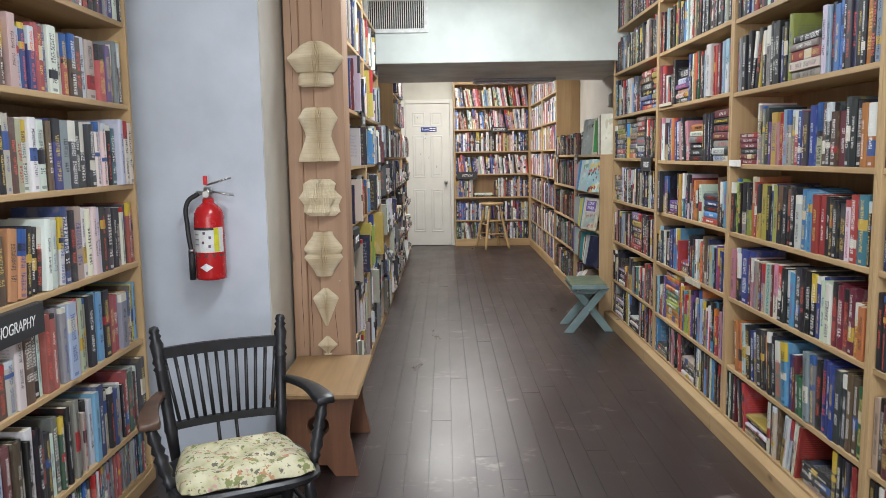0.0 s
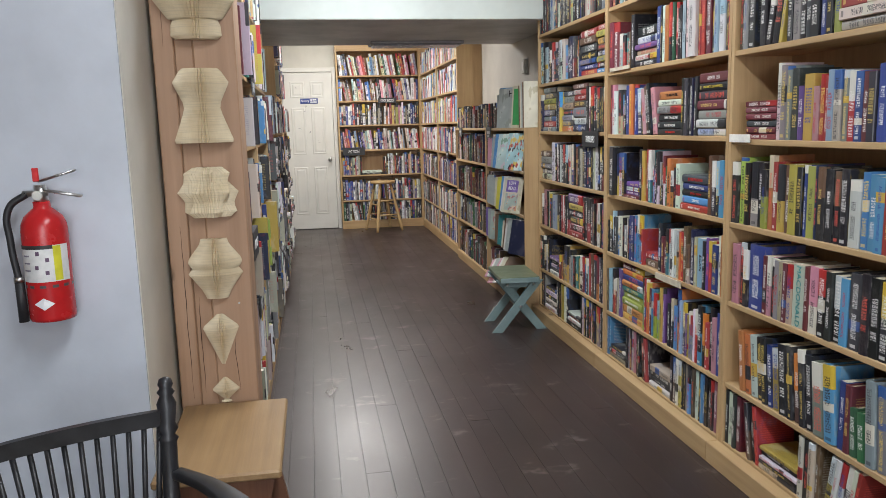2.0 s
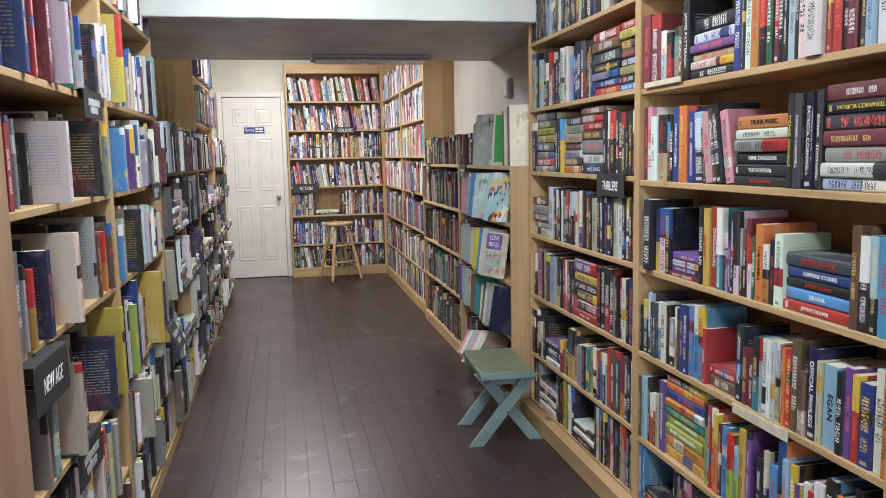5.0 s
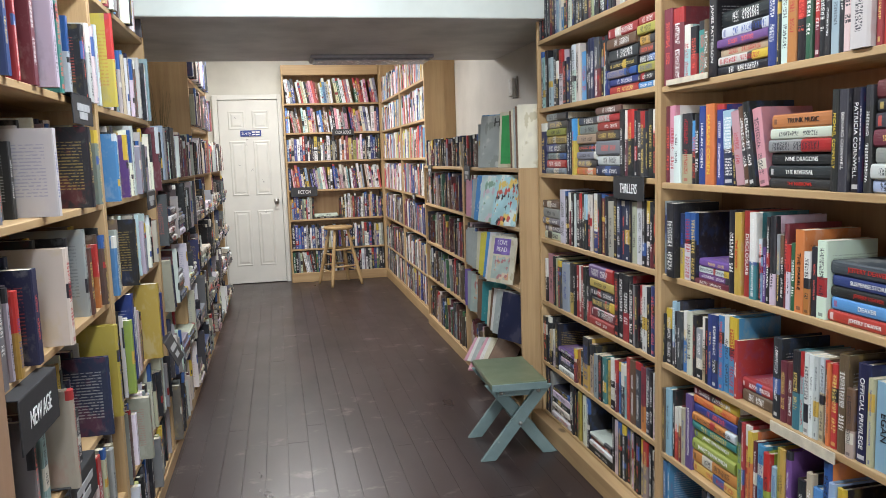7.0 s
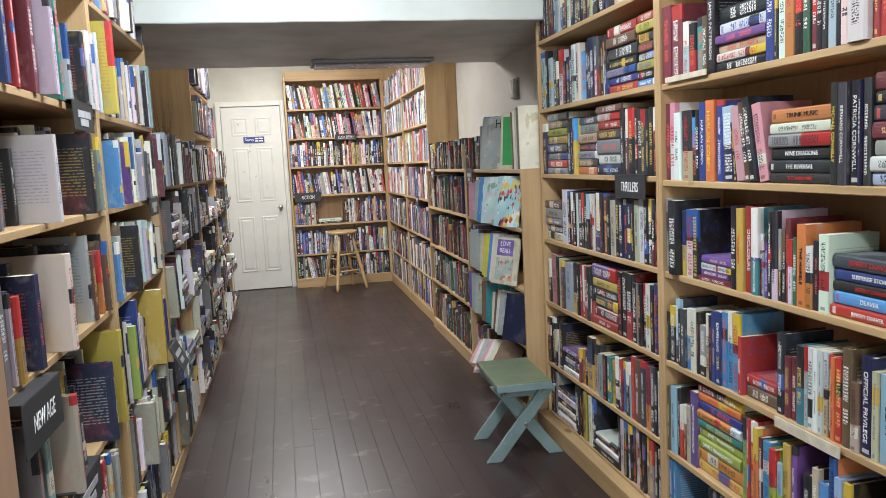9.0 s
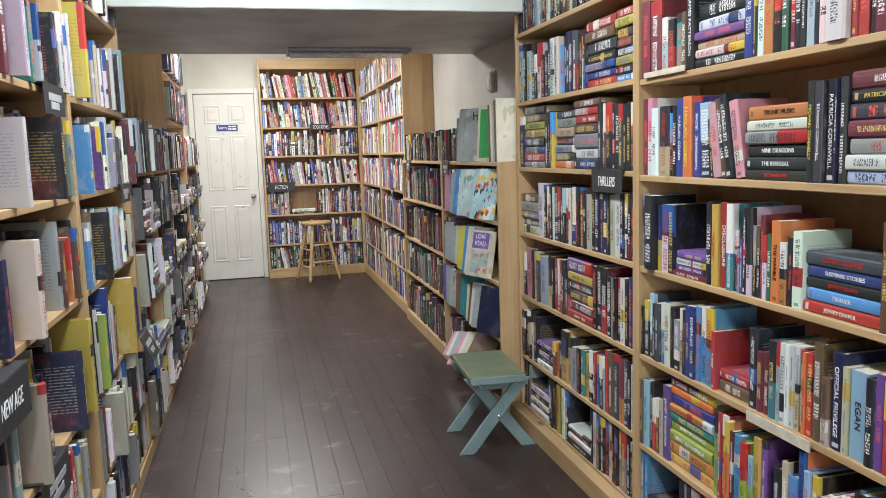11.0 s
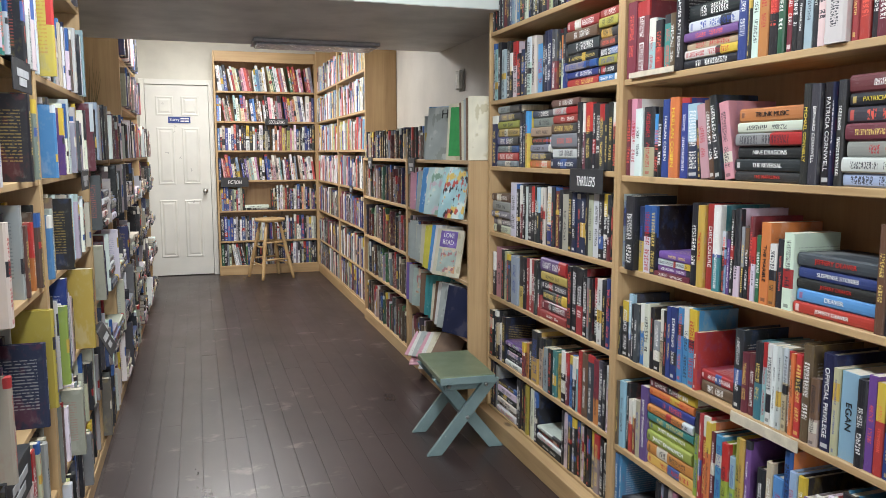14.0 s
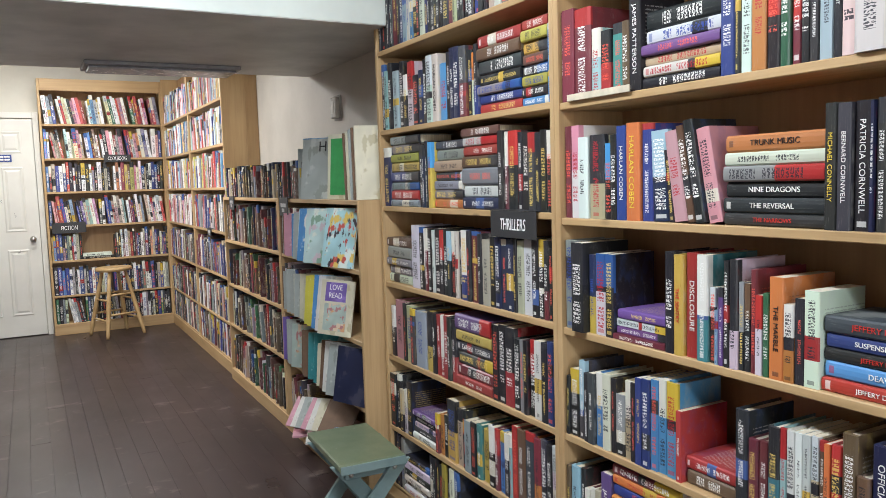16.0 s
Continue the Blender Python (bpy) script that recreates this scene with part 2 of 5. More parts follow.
    for at, prop in ((second, "second_colour"), (split, "second_from")):
        at.attribute_type, at.attribute_name = "GEOMETRY" if joined else "OBJECT", prop
    two = calc(n, l, "MULTIPLY", calc(n, l, "GREATER_THAN", split.outputs["Fac"], 0.01), calc(n, l, "GREATER_THAN", gz, split.outputs["Fac"]))
    col = mix(n, l, calc(n, l, "MULTIPLY", two, calc(n, l, "LESS_THAN", gy, 0.12)), col, second.outputs["Color"])
    col = mix(n, l, calc(n, l, "MULTIPLY", calc(n, l, "MULTIPLY", foot, spine), calc(n, l, "MULTIPLY", calc(n, l, "GREATER_THAN", r5, 0.62), 0.6)), col, ink)
    col = mix(n, l, calc(n, l, "MULTIPLY", calc(n, l, "MULTIPLY", letters, 0.92), blank), col, ink)
    # cover picture: soft patches on the large faces
    side = calc(n, l, "GREATER_THAN", gy, 0.03)
    pic = noise_of(n, l, where, 3.0, 4)
    col = mix(n, l, calc(n, l, "MULTIPLY", calc(n, l, "MULTIPLY", side, ramp(n, l, pic, ((0.48, (0, 0, 0)), (0.56, (1, 1, 1))))), 0.16), col, band_c)
    # rows of small print on the boards of some
    row = calc(n, l, "LESS_THAN", calc(n, l, "FRACT", calc(n, l, "MULTIPLY", gz, 26.0)), 0.4)
    word = calc(n, l, "GREATER_THAN", noise_of(n, l, where, 1.0, 2, 0.5, (1.0, 24.0, 26.0)), 0.44)
    inside = calc(n, l, "MULTIPLY", calc(n, l, "LESS_THAN", calc(n, l, "ABSOLUTE", calc(n, l, "SUBTRACT", gz, 0.52)), 0.3), calc(n, l, "GREATER_THAN", gy, 0.12))
    print_ = calc(n, l, "MULTIPLY", calc(n, l, "MULTIPLY", row, word), calc(n, l, "MULTIPLY", inside, calc(n, l, "GREATER_THAN", r2, 0.45)))
    col = mix(n, l, calc(n, l, "MULTIPLY", print_, 0.32), col, ink)
    wear = noise_of(n, l, tc.outputs["Object"], 7.0, 6, 0.7)
    col = mix(n, l, calc(n, l, "MULTIPLY", ramp(n, l, wear, ((0.55, (0, 0, 0)), (0.75, (1, 1, 1)))), 0.18), col, (0.5, 0.47, 0.42))
    l.new(col, bs.inputs["Base Color"])
    l.new(calc(n, l, "MULTIPLY_ADD", r3, 0.35, 0.28), bs.inputs["Roughness"])
    bump(n, l, bs, wear, 0.08)
    return m


def page_edges():
    m, n, l, bs = material("page_edges")
    tc, info = n.new("ShaderNodeTexCoord"), n.new("ShaderNodeObjectInfo")
    lines = noise_of(n, l, tc.outputs["Generated"], 1.0, 3, 0.6, (60, 2, 2))
    a = ramp(n, l, lines, ((0.35, (0.50, 0.42, 0.28)), (0.65, (0.74, 0.67, 0.52))))
    l.new(mix(n, l, calc(n, l, "MULTIPLY", info.outputs["Random"], 0.5), a, (0.80, 0.76, 0.68)), bs.inputs["Base Color"])
    bs.inputs["Roughness"].default_value = 0.8
    bump(n, l, bs, lines, 0.3)
    return m


COVER, COVER_JOINED, PAGES = book_cover("book_cover", False), book_cover("book_cover_joined", True), page_edges()


# ---- mesh helpers ----
def box(bm, lo, hi, bevel=0.0, segs=1):
    made = bmesh.ops.create_cube(bm, size=1.0)["verts"]
    c = [(a + b) / 2 for a, b in zip(lo, hi)]
    s = [b - a for a, b in zip(lo, hi)]
    for vert in made:
        vert.co = Vector([c[i] + vert.co[i] * s[i] for i in range(3)])
    if bevel:
        edges = list({e for vert in made for e in vert.link_edges})
        bmesh.ops.bevel(bm, geom=edges, offset=min(bevel, min(s) * 0.45), segments=segs, affect="EDGES", profile=0.6)
    return made


def rod(bm, a, b, r0, r1=None, sides=12, cap=True):
    a, b = Vector(a), Vector(b)
    d = b - a
    m = Matrix.Translation((a + b) / 2) @ d.to_track_quat("Z", "Y").to_matrix().to_4x4()
    bmesh.ops.create_cone(bm, cap_ends=cap, segments=sides, radius1=r0, radius2=r0 if r1 is None else r1, depth=d.length, matrix=m)


def lathe(bm, a, b, profile, sides=14):
    """A turned post from a to b; profile: (share of the length, radius)."""
    a, b = Vector(a), Vector(b)
    d = b - a
    q = d.to_track_quat("Z", "Y")
    rings = []
    for t, r in profile:
        rings.append([bm.verts.new(a + d * t + q @ Vector((r * math.cos(2 * math.pi * i / sides), r * math.sin(2 * math.pi * i / sides), 0))) for i in range(sides)])
    for p, o in zip(rings, rings[1:]):
        for i in range(sides):
            bm.faces.new((p[i], p[(i + 1) % sides], o[(i + 1) % sides], o[i]))
    bm.faces.new(rings[0][::-1])
    bm.faces.new(rings[-1])


def mesh_of(name, bm, mat, smooth=False):
    bmesh.ops.recalc_face_normals(bm, faces=bm.faces)
    me = bpy.data.meshes.new(name)
    bm.to_mesh(me)
    bm.free()
    for m in mat if isinstance(mat, (list, tuple)) else [mat]:
        me.materials.append(m)
    if smooth:
        for p in me.polygons:
            p.use_smooth = True
    return me


def part(name, bm, mat, parent=None, label="", smooth=False):
    ob = new(name, mesh_of(name, bm, mat, smooth))
    if parent:
        ob.parent = parent
    if label:
        ob["label"] = label
    return ob


def slab(name, lo, hi, mat, parent=None, bevel=0.0, label=""):
    bm = bmesh.new()
    box(bm, lo, hi, bevel)
    return part(name, bm, mat, parent, label)


def structure(name, lo, hi, mat, label, category):
    return tagged(slab(name, lo, hi, mat), label, category, kind="structure")


def base(name, m, label, category, group=""):
    ob = new(name)
    ob.empty_display_size = 0.1
    ob.matrix_world = m
    return tagged(ob, label, category, group)


def writing(text, m, size, mat, parent, name="lettering", width=None):
    cu = bpy.data.curves.new(name, "FONT")
    cu.body, cu.align_x, cu.align_y, cu.size, cu.extrude = text, "CENTER", "CENTER", size, 0.0004
    cu.materials.append(mat)
    ob = new(name, cu)
    ob.parent = parent
    ob.matrix_parent_inverse = parent.matrix_world.inverted()
    ob.matrix_basis = m
    if width:
        ob.matrix_basis = m @ Matrix.Diagonal((width / max(0.001, 0.56 * size * len(text)), 1, 1, 1))
    return ob


def frame_of(origin, u, v):
    u, v = Vector(u), Vector(v)
    w = u.cross(v)
    return Matrix(((u.x, v.x, w.x, origin[0]), (u.y, v.y, w.y, origin[1]), (u.z, v.z, w.z, origin[2]), (0, 0, 0, 1)))


# ---- the rooms ----
RIGHT_X, LEFT_X, FAR_Y, HEAD_Y, SOFFIT_Z = 1.99, 0.215, 12.28, 7.09, 1.98
WALL_R, FAR_R, FAR_WALL, LEFT_WALL = 2.24, 2.185, 12.46, -0.075
TOP = 3.10
structure("wall_right", (WALL_R, -2.5, 0), (WALL_R + 0.15, 7.19, TOP), WALL_BEIGE, "warm beige plaster wall behind the bookcases", "wall")
structure("wall_right_far", (FAR_R, 7.19, 0), (WALL_R + 0.15, 12.8, TOP), WALL_BEIGE_DIM, "taupe plaster wall with a thermostat", "wall")
# unseen; with wall_back_above it leaves an assumed opening for the fill light
structure("wall_back", (-3.0, -2.55, 0), (WALL_R, -2.4, 0.7), WALL_BLUE, "blue-grey painted wall under the shop window", "wall")
structure("wall_left_front", (-3.15, -2.55, 0), (-3.0, 4.5, TOP), WALL_BLUE, "blue-grey painted wall of the front room", "wall")
structure("wall_pier", (-3.0, 4.5, 0), (-0.035, 5.1, TOP), [WALL_BLUE], "blue-grey painted wall with a scuffed corner", "wall")
# thin beige skin over the side of the blue-grey pier
structure("wall_pier_return", (-0.034, 4.503, 0), (-0.031, 5.1, TOP), WALL_BEIGE, "beige painted return of the wall beside the timber post", "wall")
structure("wall_left", (LEFT_WALL - 0.15, 5.1, 0), (LEFT_WALL, 12.8, TOP), WALL_CREAM, "cream painted wall behind the bookcases", "wall")
structure("wall_header", (LEFT_WALL, HEAD_Y, SOFFIT_Z + 0.003), (FAR_R, HEAD_Y + 0.14, TOP), WALL_GREEN, "pale green-white painted wall above the low opening", "wall")
structure("soffit", (LEFT_WALL, HEAD_Y + 0.004, SOFFIT_Z), (FAR_R, 8.58, SOFFIT_Z + 0.12), SOFFIT, "brown-grey painted low soffit over the opening", "ceiling")
structure("ceiling", (-3.15, -2.55, TOP), (WALL_R + 0.15, HEAD_Y + 0.1, TOP + 0.1), CEILING, "white painted ceiling of the front room", "ceiling")
structure("ceiling_far", (LEFT_WALL - 0.1, 8.5, 2.78), (FAR_R + 0.1, 12.8, 2.88), CEILING, "white painted ceiling of the far room", "ceiling")
structure("wall_soffit_end", (LEFT_WALL, 8.5, SOFFIT_Z + 0.12), (FAR_R, 8.57, 2.78), WALL_CREAM, "cream wall above the end of the low soffit", "wall")
DX0, DX1, DTOP = 0.15, 0.79, 2.045
structure("wall_far", (LEFT_WALL, FAR_WALL, 0), (DX0 - 0.04, FAR_WALL + 0.12, 2.8), WALL_CREAM, "cream painted end wall beside the white door", "wall")
structure("wall_far_right", (DX1 + 0.04, FAR_WALL, 0), (FAR_R, FAR_WALL + 0.12, 2.8), WALL_CREAM, "cream painted end wall behind the far bookcase", "wall")
structure("wall_far_above", (DX0 - 0.04, FAR_WALL, DTOP + 0.04), (DX1 + 0.04, FAR_WALL + 0.12, 2.8), WALL_CREAM, "cream painted end wall over the white door", "wall")
structure("wall_behind_door", (-0.2, 12.9, 0), (1.2, 13.0, 2.8), WALL_CREAM, "plain wall behind the closed door", "wall")
structure("wall_back_above", (-3.0, -2.55, 2.55), (WALL_R, -2.4, TOP), WALL_BLUE, "blue-grey painted wall above the shop window", "wall")

# ---- bookcases ----
RIGHT, LEFT, FAR = ((0, -1, 0), (1, 0, 0)), ((0, 1, 0), (-1, 0, 0)), ((1, 0, 0), (0, 1, 0))
rng = random.Random(7)


def bookcase(m, width, depth, shelves, top, label, group, kick=0.0, header=0.0, thick=0.02, plinth=0.0, end_panel=None):
    """A pine case in its own frame: x along the shelves, y into the case, z up. shelves: heights of their upper faces."""
    ob = base("bookcase", m, label, "bookcase", group)
    for x0, x1 in ((0, 0.02), (width - 0.02, width)):
        slab("side_panel", (x0, 0, 0), (x1, depth, top), PINE_Z, ob, 0.0015)
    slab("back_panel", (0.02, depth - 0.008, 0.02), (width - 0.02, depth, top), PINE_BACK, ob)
    for z in shelves:
        slab("shelf", (0.0205, 0.002 + rng.uniform(0, 0.003), z - thick), (width - 0.0205, depth - 0.009, z), PINE_X, ob, 0.002)
    if kick:
        slab("kick_board", (0.001, -plinth - 0.004, 0), (width - 0.001, 0.016 if not plinth else -0.002, kick), PINE_X, ob, 0.002)
    if header:
        slab("top_rail", (0.0205, -0.003, top - header), (width - 0.0205, 0.016, top), PINE_X, ob, 0.002)
    return ob


PALETTE = {
    "k": (0.024, 0.024, 0.028), "d": (0.06, 0.062, 0.07), "w": (0.72, 0.71, 0.66), "s": (0.27, 0.28, 0.29), "r": (0.50, 0.035, 0.03), "m": (0.20, 0.03, 0.045),
    "b": (0.025, 0.055, 0.26), "c": (0.06, 0.30, 0.62), "i": (0.32, 0.48, 0.57), "n": (0.15, 0.085, 0.05), "t": (0.52, 0.44, 0.31), "y": (0.62, 0.44, 0.06),
    "o": (0.66, 0.21, 0.035), "g": (0.035, 0.16, 0.07), "l": (0.38, 0.52, 0.06), "e": (0.04, 0.24, 0.25), "p": (0.62, 0.26, 0.34), "v": (0.17, 0.07, 0.30), "a": (0.02, 0.03, 0.085),
}
WORDS = {"k": "black", "d": "charcoal", "w": "white", "s": "grey", "r": "red", "m": "maroon", "b": "dark blue", "c": "bright blue", "i": "pale blue", "n": "brown",
         "t": "tan", "y": "yellow", "o": "orange", "g": "green", "l": "lime green", "e": "teal", "p": "pink", "v": "purple", "a": "navy"}


def book_mesh():
    """A unit hardback: spine at y = 0, boards overhanging the page block, rounded back."""
    bm = bmesh.new()
    arc = [(0.0, 0.035), (0.12, 0.008), (0.35, 0.0), (0.65, 0.0), (0.88, 0.008), (1.0, 0.035)]
    loop = arc + [(1.0, 1.0), (0.91, 1.0), (0.91, 0.07), (0.09, 0.07), (0.09, 1.0), (0.0, 1.0)]
    lo = [bm.verts.new((x, y, 0)) for x, y in loop]
    hi = [bm.verts.new((x, y, 1)) for x, y in loop]
    k = len(loop)
    for i in range(k):
        bm.faces.new((lo[i], lo[(i + 1) % k], hi[(i + 1) % k], hi[i]))
    bm.faces.new(lo[::-1])
    bm.faces.new(hi)
    return mesh_of("book", bm, COVER)


def page_mesh():
    bm = bmesh.new()
    box(bm, (0.092, 0.072, 0.022), (0.908, 0.965, 0.972))
    return mesh_of("pages", bm, PAGES)


def soft_mesh():
    """A unit paperback: thin cover flush with the pages."""
    bm = bmesh.new()
    arc = [(0.0, 0.018), (0.06, 0.0), (0.94, 0.0), (1.0, 0.018)]
    loop = arc + [(1.0, 1.0), (0.975, 1.0), (0.975, 0.03), (0.025, 0.03), (0.025, 1.0), (0.0, 1.0)]
    lo = [bm.verts.new((x, y, 0)) for x, y in loop]
    hi = [bm.verts.new((x, y, 1)) for x, y in loop]
    k = len(loop)
    for i in range(k):
        bm.faces.new((lo[i], lo[(i + 1) % k], hi[(i + 1) % k], hi[i]))
    bm.faces.new(lo[::-1])
    bm.faces.new(hi)
    return mesh_of("paperback", bm, COVER)


def soft_page_mesh():
    bm = bmesh.new()
    box(bm, (0.026, 0.031, 0.003), (0.974, 0.995, 0.996))
    return mesh_of("pages", bm, PAGES)


HARD, HARD_PAGES, SOFT, SOFT_PAGES = book_mesh(), page_mesh(), soft_mesh(), soft_page_mesh()
INK = {"w": plain("ink_white", (0.85, 0.84, 0.8), 0.5), "y": plain("ink_yellow", (0.8, 0.6, 0.08), 0.5), "k": plain("ink_black", (0.015, 0.015, 0.017), 0.5), "r": plain("ink_red", (0.6, 0.04, 0.03), 0.5), "e": plain("ink_teal", (0.03, 0.3, 0.3), 0.5)}


class Heap:
    """Collects the books of one bookcase group that are too many to keep apart, as one mesh."""

    def __init__(self, mute=0.24, gain=1.0):
        self.mute, self.gain = mute, gain
        self.verts, self.faces, self.slots, self.tint, self.place, self.second, self.split = [], [], [], [], [], [], []

    def add(self, me, m, slot, colour, second, split):
        k = len(self.verts)
        for v in me.vertices:
            self.verts.append(m @ v.co)
            self.tint.append(colour)
            self.second.append(second)
            self.split.append(split)
            self.place.append(tuple(v.co))
        for p in me.polygons:
            self.faces.append([k + i for i in p.vertices])
            self.slots.append(slot)

    def build(self, name, label):
        me = bpy.data.meshes.new(name)
        me.from_pydata(self.verts, [], self.faces)
        me.materials.append(COVER_JOINED)
        me.materials.append(PAGES)
        me.polygons.foreach_set("material_index", self.slots)
        me.attributes.new("tint", "FLOAT_COLOR", "POINT").data.foreach_set("color", [c for t in self.tint for c in t])
        me.attributes.new("second_colour", "FLOAT_COLOR", "POINT").data.foreach_set("color", [c for t in self.second for c in t])
        me.attributes.new("second_from", "FLOAT", "POINT").data.foreach_set("value", self.split)
        me.attributes.new("on_book", "FLOAT_VECTOR", "POINT").data.foreach_set("vector", [c for t in self.place for c in t])
        return tagged(new(name, me), label, "books", kind="stuff")


HEAP = None


def book(m, th, dp, ht, code, group, where, hard=True, title=None, state="standing upright", listed=False, upper=""):
    """One book: m places its lower corner at the spine; th, dp, ht: thickness, depth, height."""
    if group == "thriller novels" and not listed and code in "wsitnbo" and rng.random() < 0.22:
        code = "k"
    j = rng.uniform(0.8, 1.15) if code == "w" or listed else rng.uniform(0.5, 1.15)
    grey = sum(PALETTE[code]) / 3
    dull = HEAP.mute if HEAP else 0.1
    j *= HEAP.gain if HEAP else (0.72 if group == "new age books" else 0.88)
    colour = (*[min(0.85, max(0.008, (c * (1 - dull) + grey * dull) * j * rng.uniform(0.86, 1.14))) for c in PALETTE[code]], 1)
    second, split = ((*PALETTE[upper], 1), rng.uniform(0.35, 0.65)) if upper else (colour, 0.0)
    mm = m @ Matrix.Diagonal((th, dp, ht, 1))
    if HEAP and not title:
        HEAP.add(HARD if hard else SOFT, mm, 0, colour, second, split)
        HEAP.add(HARD_PAGES if hard else SOFT_PAGES, mm, 1, colour, second, split)
        return None
    ob = new("book", HARD if hard else SOFT)
    ob.matrix_world = mm
    ob.color = (*colour[:3], 0.0 if title else 1.0)
    if upper:
        ob["second_colour"], ob["second_from"] = second[:3], split
    tagged(ob, "%s %s book %s %s" % (WORDS[code], "hardback" if hard else "paperback", state, where), "book", group)
    pg = new("page_block", HARD_PAGES if hard else SOFT_PAGES)
    pg.parent = ob
    if title:
        text, ink = title
        flat = m @ Matrix.Translation((th / 2, -0.0012, ht / 2)) @ Matrix.Rotation(radians(90), 4, "X") @ Matrix.Rotation(radians(90 if state == "lying flat" else -90), 4, "Z")
        size = th * 0.48
        writing(text, flat, size, INK[ink], ob, "title", min(ht * 0.85, 0.56 * size * len(text) * 1.05))
    return ob


def fill(m, width, z, clear, spec, group, where, style, stretch=True):
    """Books along one shelf. spec: a letter a book, upright; [..] a flat stack from the bottom up; (..) leaning to the left; {..} leaning to the right; _ a gap.
    style: height from, height to, thickness from, thickness to, depth, share of hardbacks, how ragged the front line is."""
    h0, h1, t0, t1, dp, hard_share, ragged = style
    items, i = [], 0
    while i < len(spec):
        ch = spec[i]
        if ch in "[({":
            e = spec.index({"[": "]", "(": ")", "{": "}"}[ch], i)
            items.append((ch, spec[i + 1:e]))
            i = e + 1
        else:
            items.append(("_", "") if ch == "_" else ("u", ch))
            i += 1
    built, used = [], 0.0
    room = width - 0.008
    extra = [c for c in spec if c in PALETTE] or ["k"]
    queue = list(items)
    while queue or (stretch and used < room * 0.97):
        kind, codes = queue.pop(0) if queue else ("u", rng.choice(extra))
        if kind == "_":
            built.append((kind, [], 0.0, 0.03, 0))
            used += 0.03
            continue
        rows = []
        for c in codes:
            ht = min(clear - 0.012, rng.uniform(h0, h1))
            rows.append((c, rng.uniform(t0, t1) * (0.8 + 0.4 * (ht - h0) / max(0.001, h1 - h0)), ht, rng.random() < hard_share))
        if kind == "[":
            wd, ang = max(r[2] for r in rows) + 0.002, 0
        elif kind == "u":
            wd, ang = rows[0][1] + 0.0012, 0
        else:
            ang = radians(rng.uniform(4, 11))
            wd = sum(r[1] + 0.001 for r in rows) / math.cos(ang) + rows[0][2] * math.sin(ang)
        built.append((kind, rows, ang, wd, 0))
        used += wd
    k = 1.0
    if used > room or (stretch and used > room * 0.8):
        fixed = sum(b[3] for b in built if b[0] in "[_")
        k = max(0.55, (room - fixed) / max(0.01, used - fixed))
    x = 0.004
    for kind, rows, ang, wd, _ in built:
        if kind == "_":
            x += wd
            continue
        if kind == "[":
            zz, wmax = z, 0.0
            total = sum(r[1] for r in rows)
            kk = min(1.0, (clear - 0.015) / total)
            for c, th, ht, hard in rows:
                th *= kk
                q = m @ Matrix.Translation((x + rng.uniform(0, 0.006), rng.uniform(0.004, 0.02), zz + th)) @ Matrix.Rotation(radians(90), 4, "Y")
                book(q, th - 0.0008, dp * rng.uniform(0.92, 1.0), ht, c, group, where, hard, None, "lying flat")
                zz += th
                wmax = max(wmax, ht)
            x += wmax + 0.006
            continue
        for n_, (c, th, ht, hard) in enumerate(rows):
            th *= k
            y = rng.uniform(0.004, 0.004 + ragged)
            d = min(dp * rng.uniform(0.85, 1.05), 0.24)
            if kind == "u":
                q = m @ Matrix.Translation((x, y, z + 0.0005)) @ Matrix.Rotation(radians(rng.uniform(-0.4, 0.4)), 4, "Y")
                book(q, th, d, ht, c, group, where, hard)
                x += th + 0.0012
            elif kind == "{":
                q = m @ Matrix.Translation((x, y, z + th * math.sin(ang))) @ Matrix.Rotation(ang, 4, "Y")
                book(q, th, d, ht, c, group, where, hard, None, "leaning sideways")
                x += (th + 0.001) / math.cos(ang)
            else:
                if n_ == 0:
                    x += ht * math.sin(ang) * k
                q = m @ Matrix.Translation((x, y, z)) @ Matrix.Rotation(-ang, 4, "Y")
                book(q, th, d, ht, c, group, where, hard, None, "leaning sideways")
                x += (th + 0.001) / math.cos(ang)
        if kind == "{":
            x += rows[-1][2] * math.sin(ang) * k


def chance(n, weights, lean=0.25, stack=0.0, gap=0.0):
    """A shelf's worth of colour letters drawn from weights, with leaning runs and stacks."""
    letters, out, i = "".join(weights), "", 0
    while i < n:
        r = rng.random()
        if r < stack:
            out += "[" + "".join(rng.choice(letters) for _ in range(rng.randint(3, 7))) + "]"
            i += 5
        elif r < stack + lean * 0.2:
            run = rng.randint(3, 8)
            br = rng.choice(("()", "{}"))
            out += br[0] + "".join(rng.choice(letters) for _ in range(run)) + br[1]
            i += run
        elif r < stack + lean * 0.2 + gap:
            out += "_"
        else:
            out += rng.choice(letters)
            i += 1
    return out


THRILL = (0.205, 0.245, 0.017, 0.036, 0.155, 0.65, 0.012)
UNIT_Z = [[0.085, 0.34, 0.642, 0.951, 1.264, 1.572, 1.888, 2.2, 2.51], [0.085, 0.325, 0.643, 0.946, 1.252, 1.564, 1.88, 2.19, 2.5], [0.085, 0.325, 0.643, 0.94, 1.243, 1.555, 1.87, 2.18, 2.49]]
EDGES = [7.185, 5.985, 4.79, 3.60, 2.41, 1.22, 0.03]
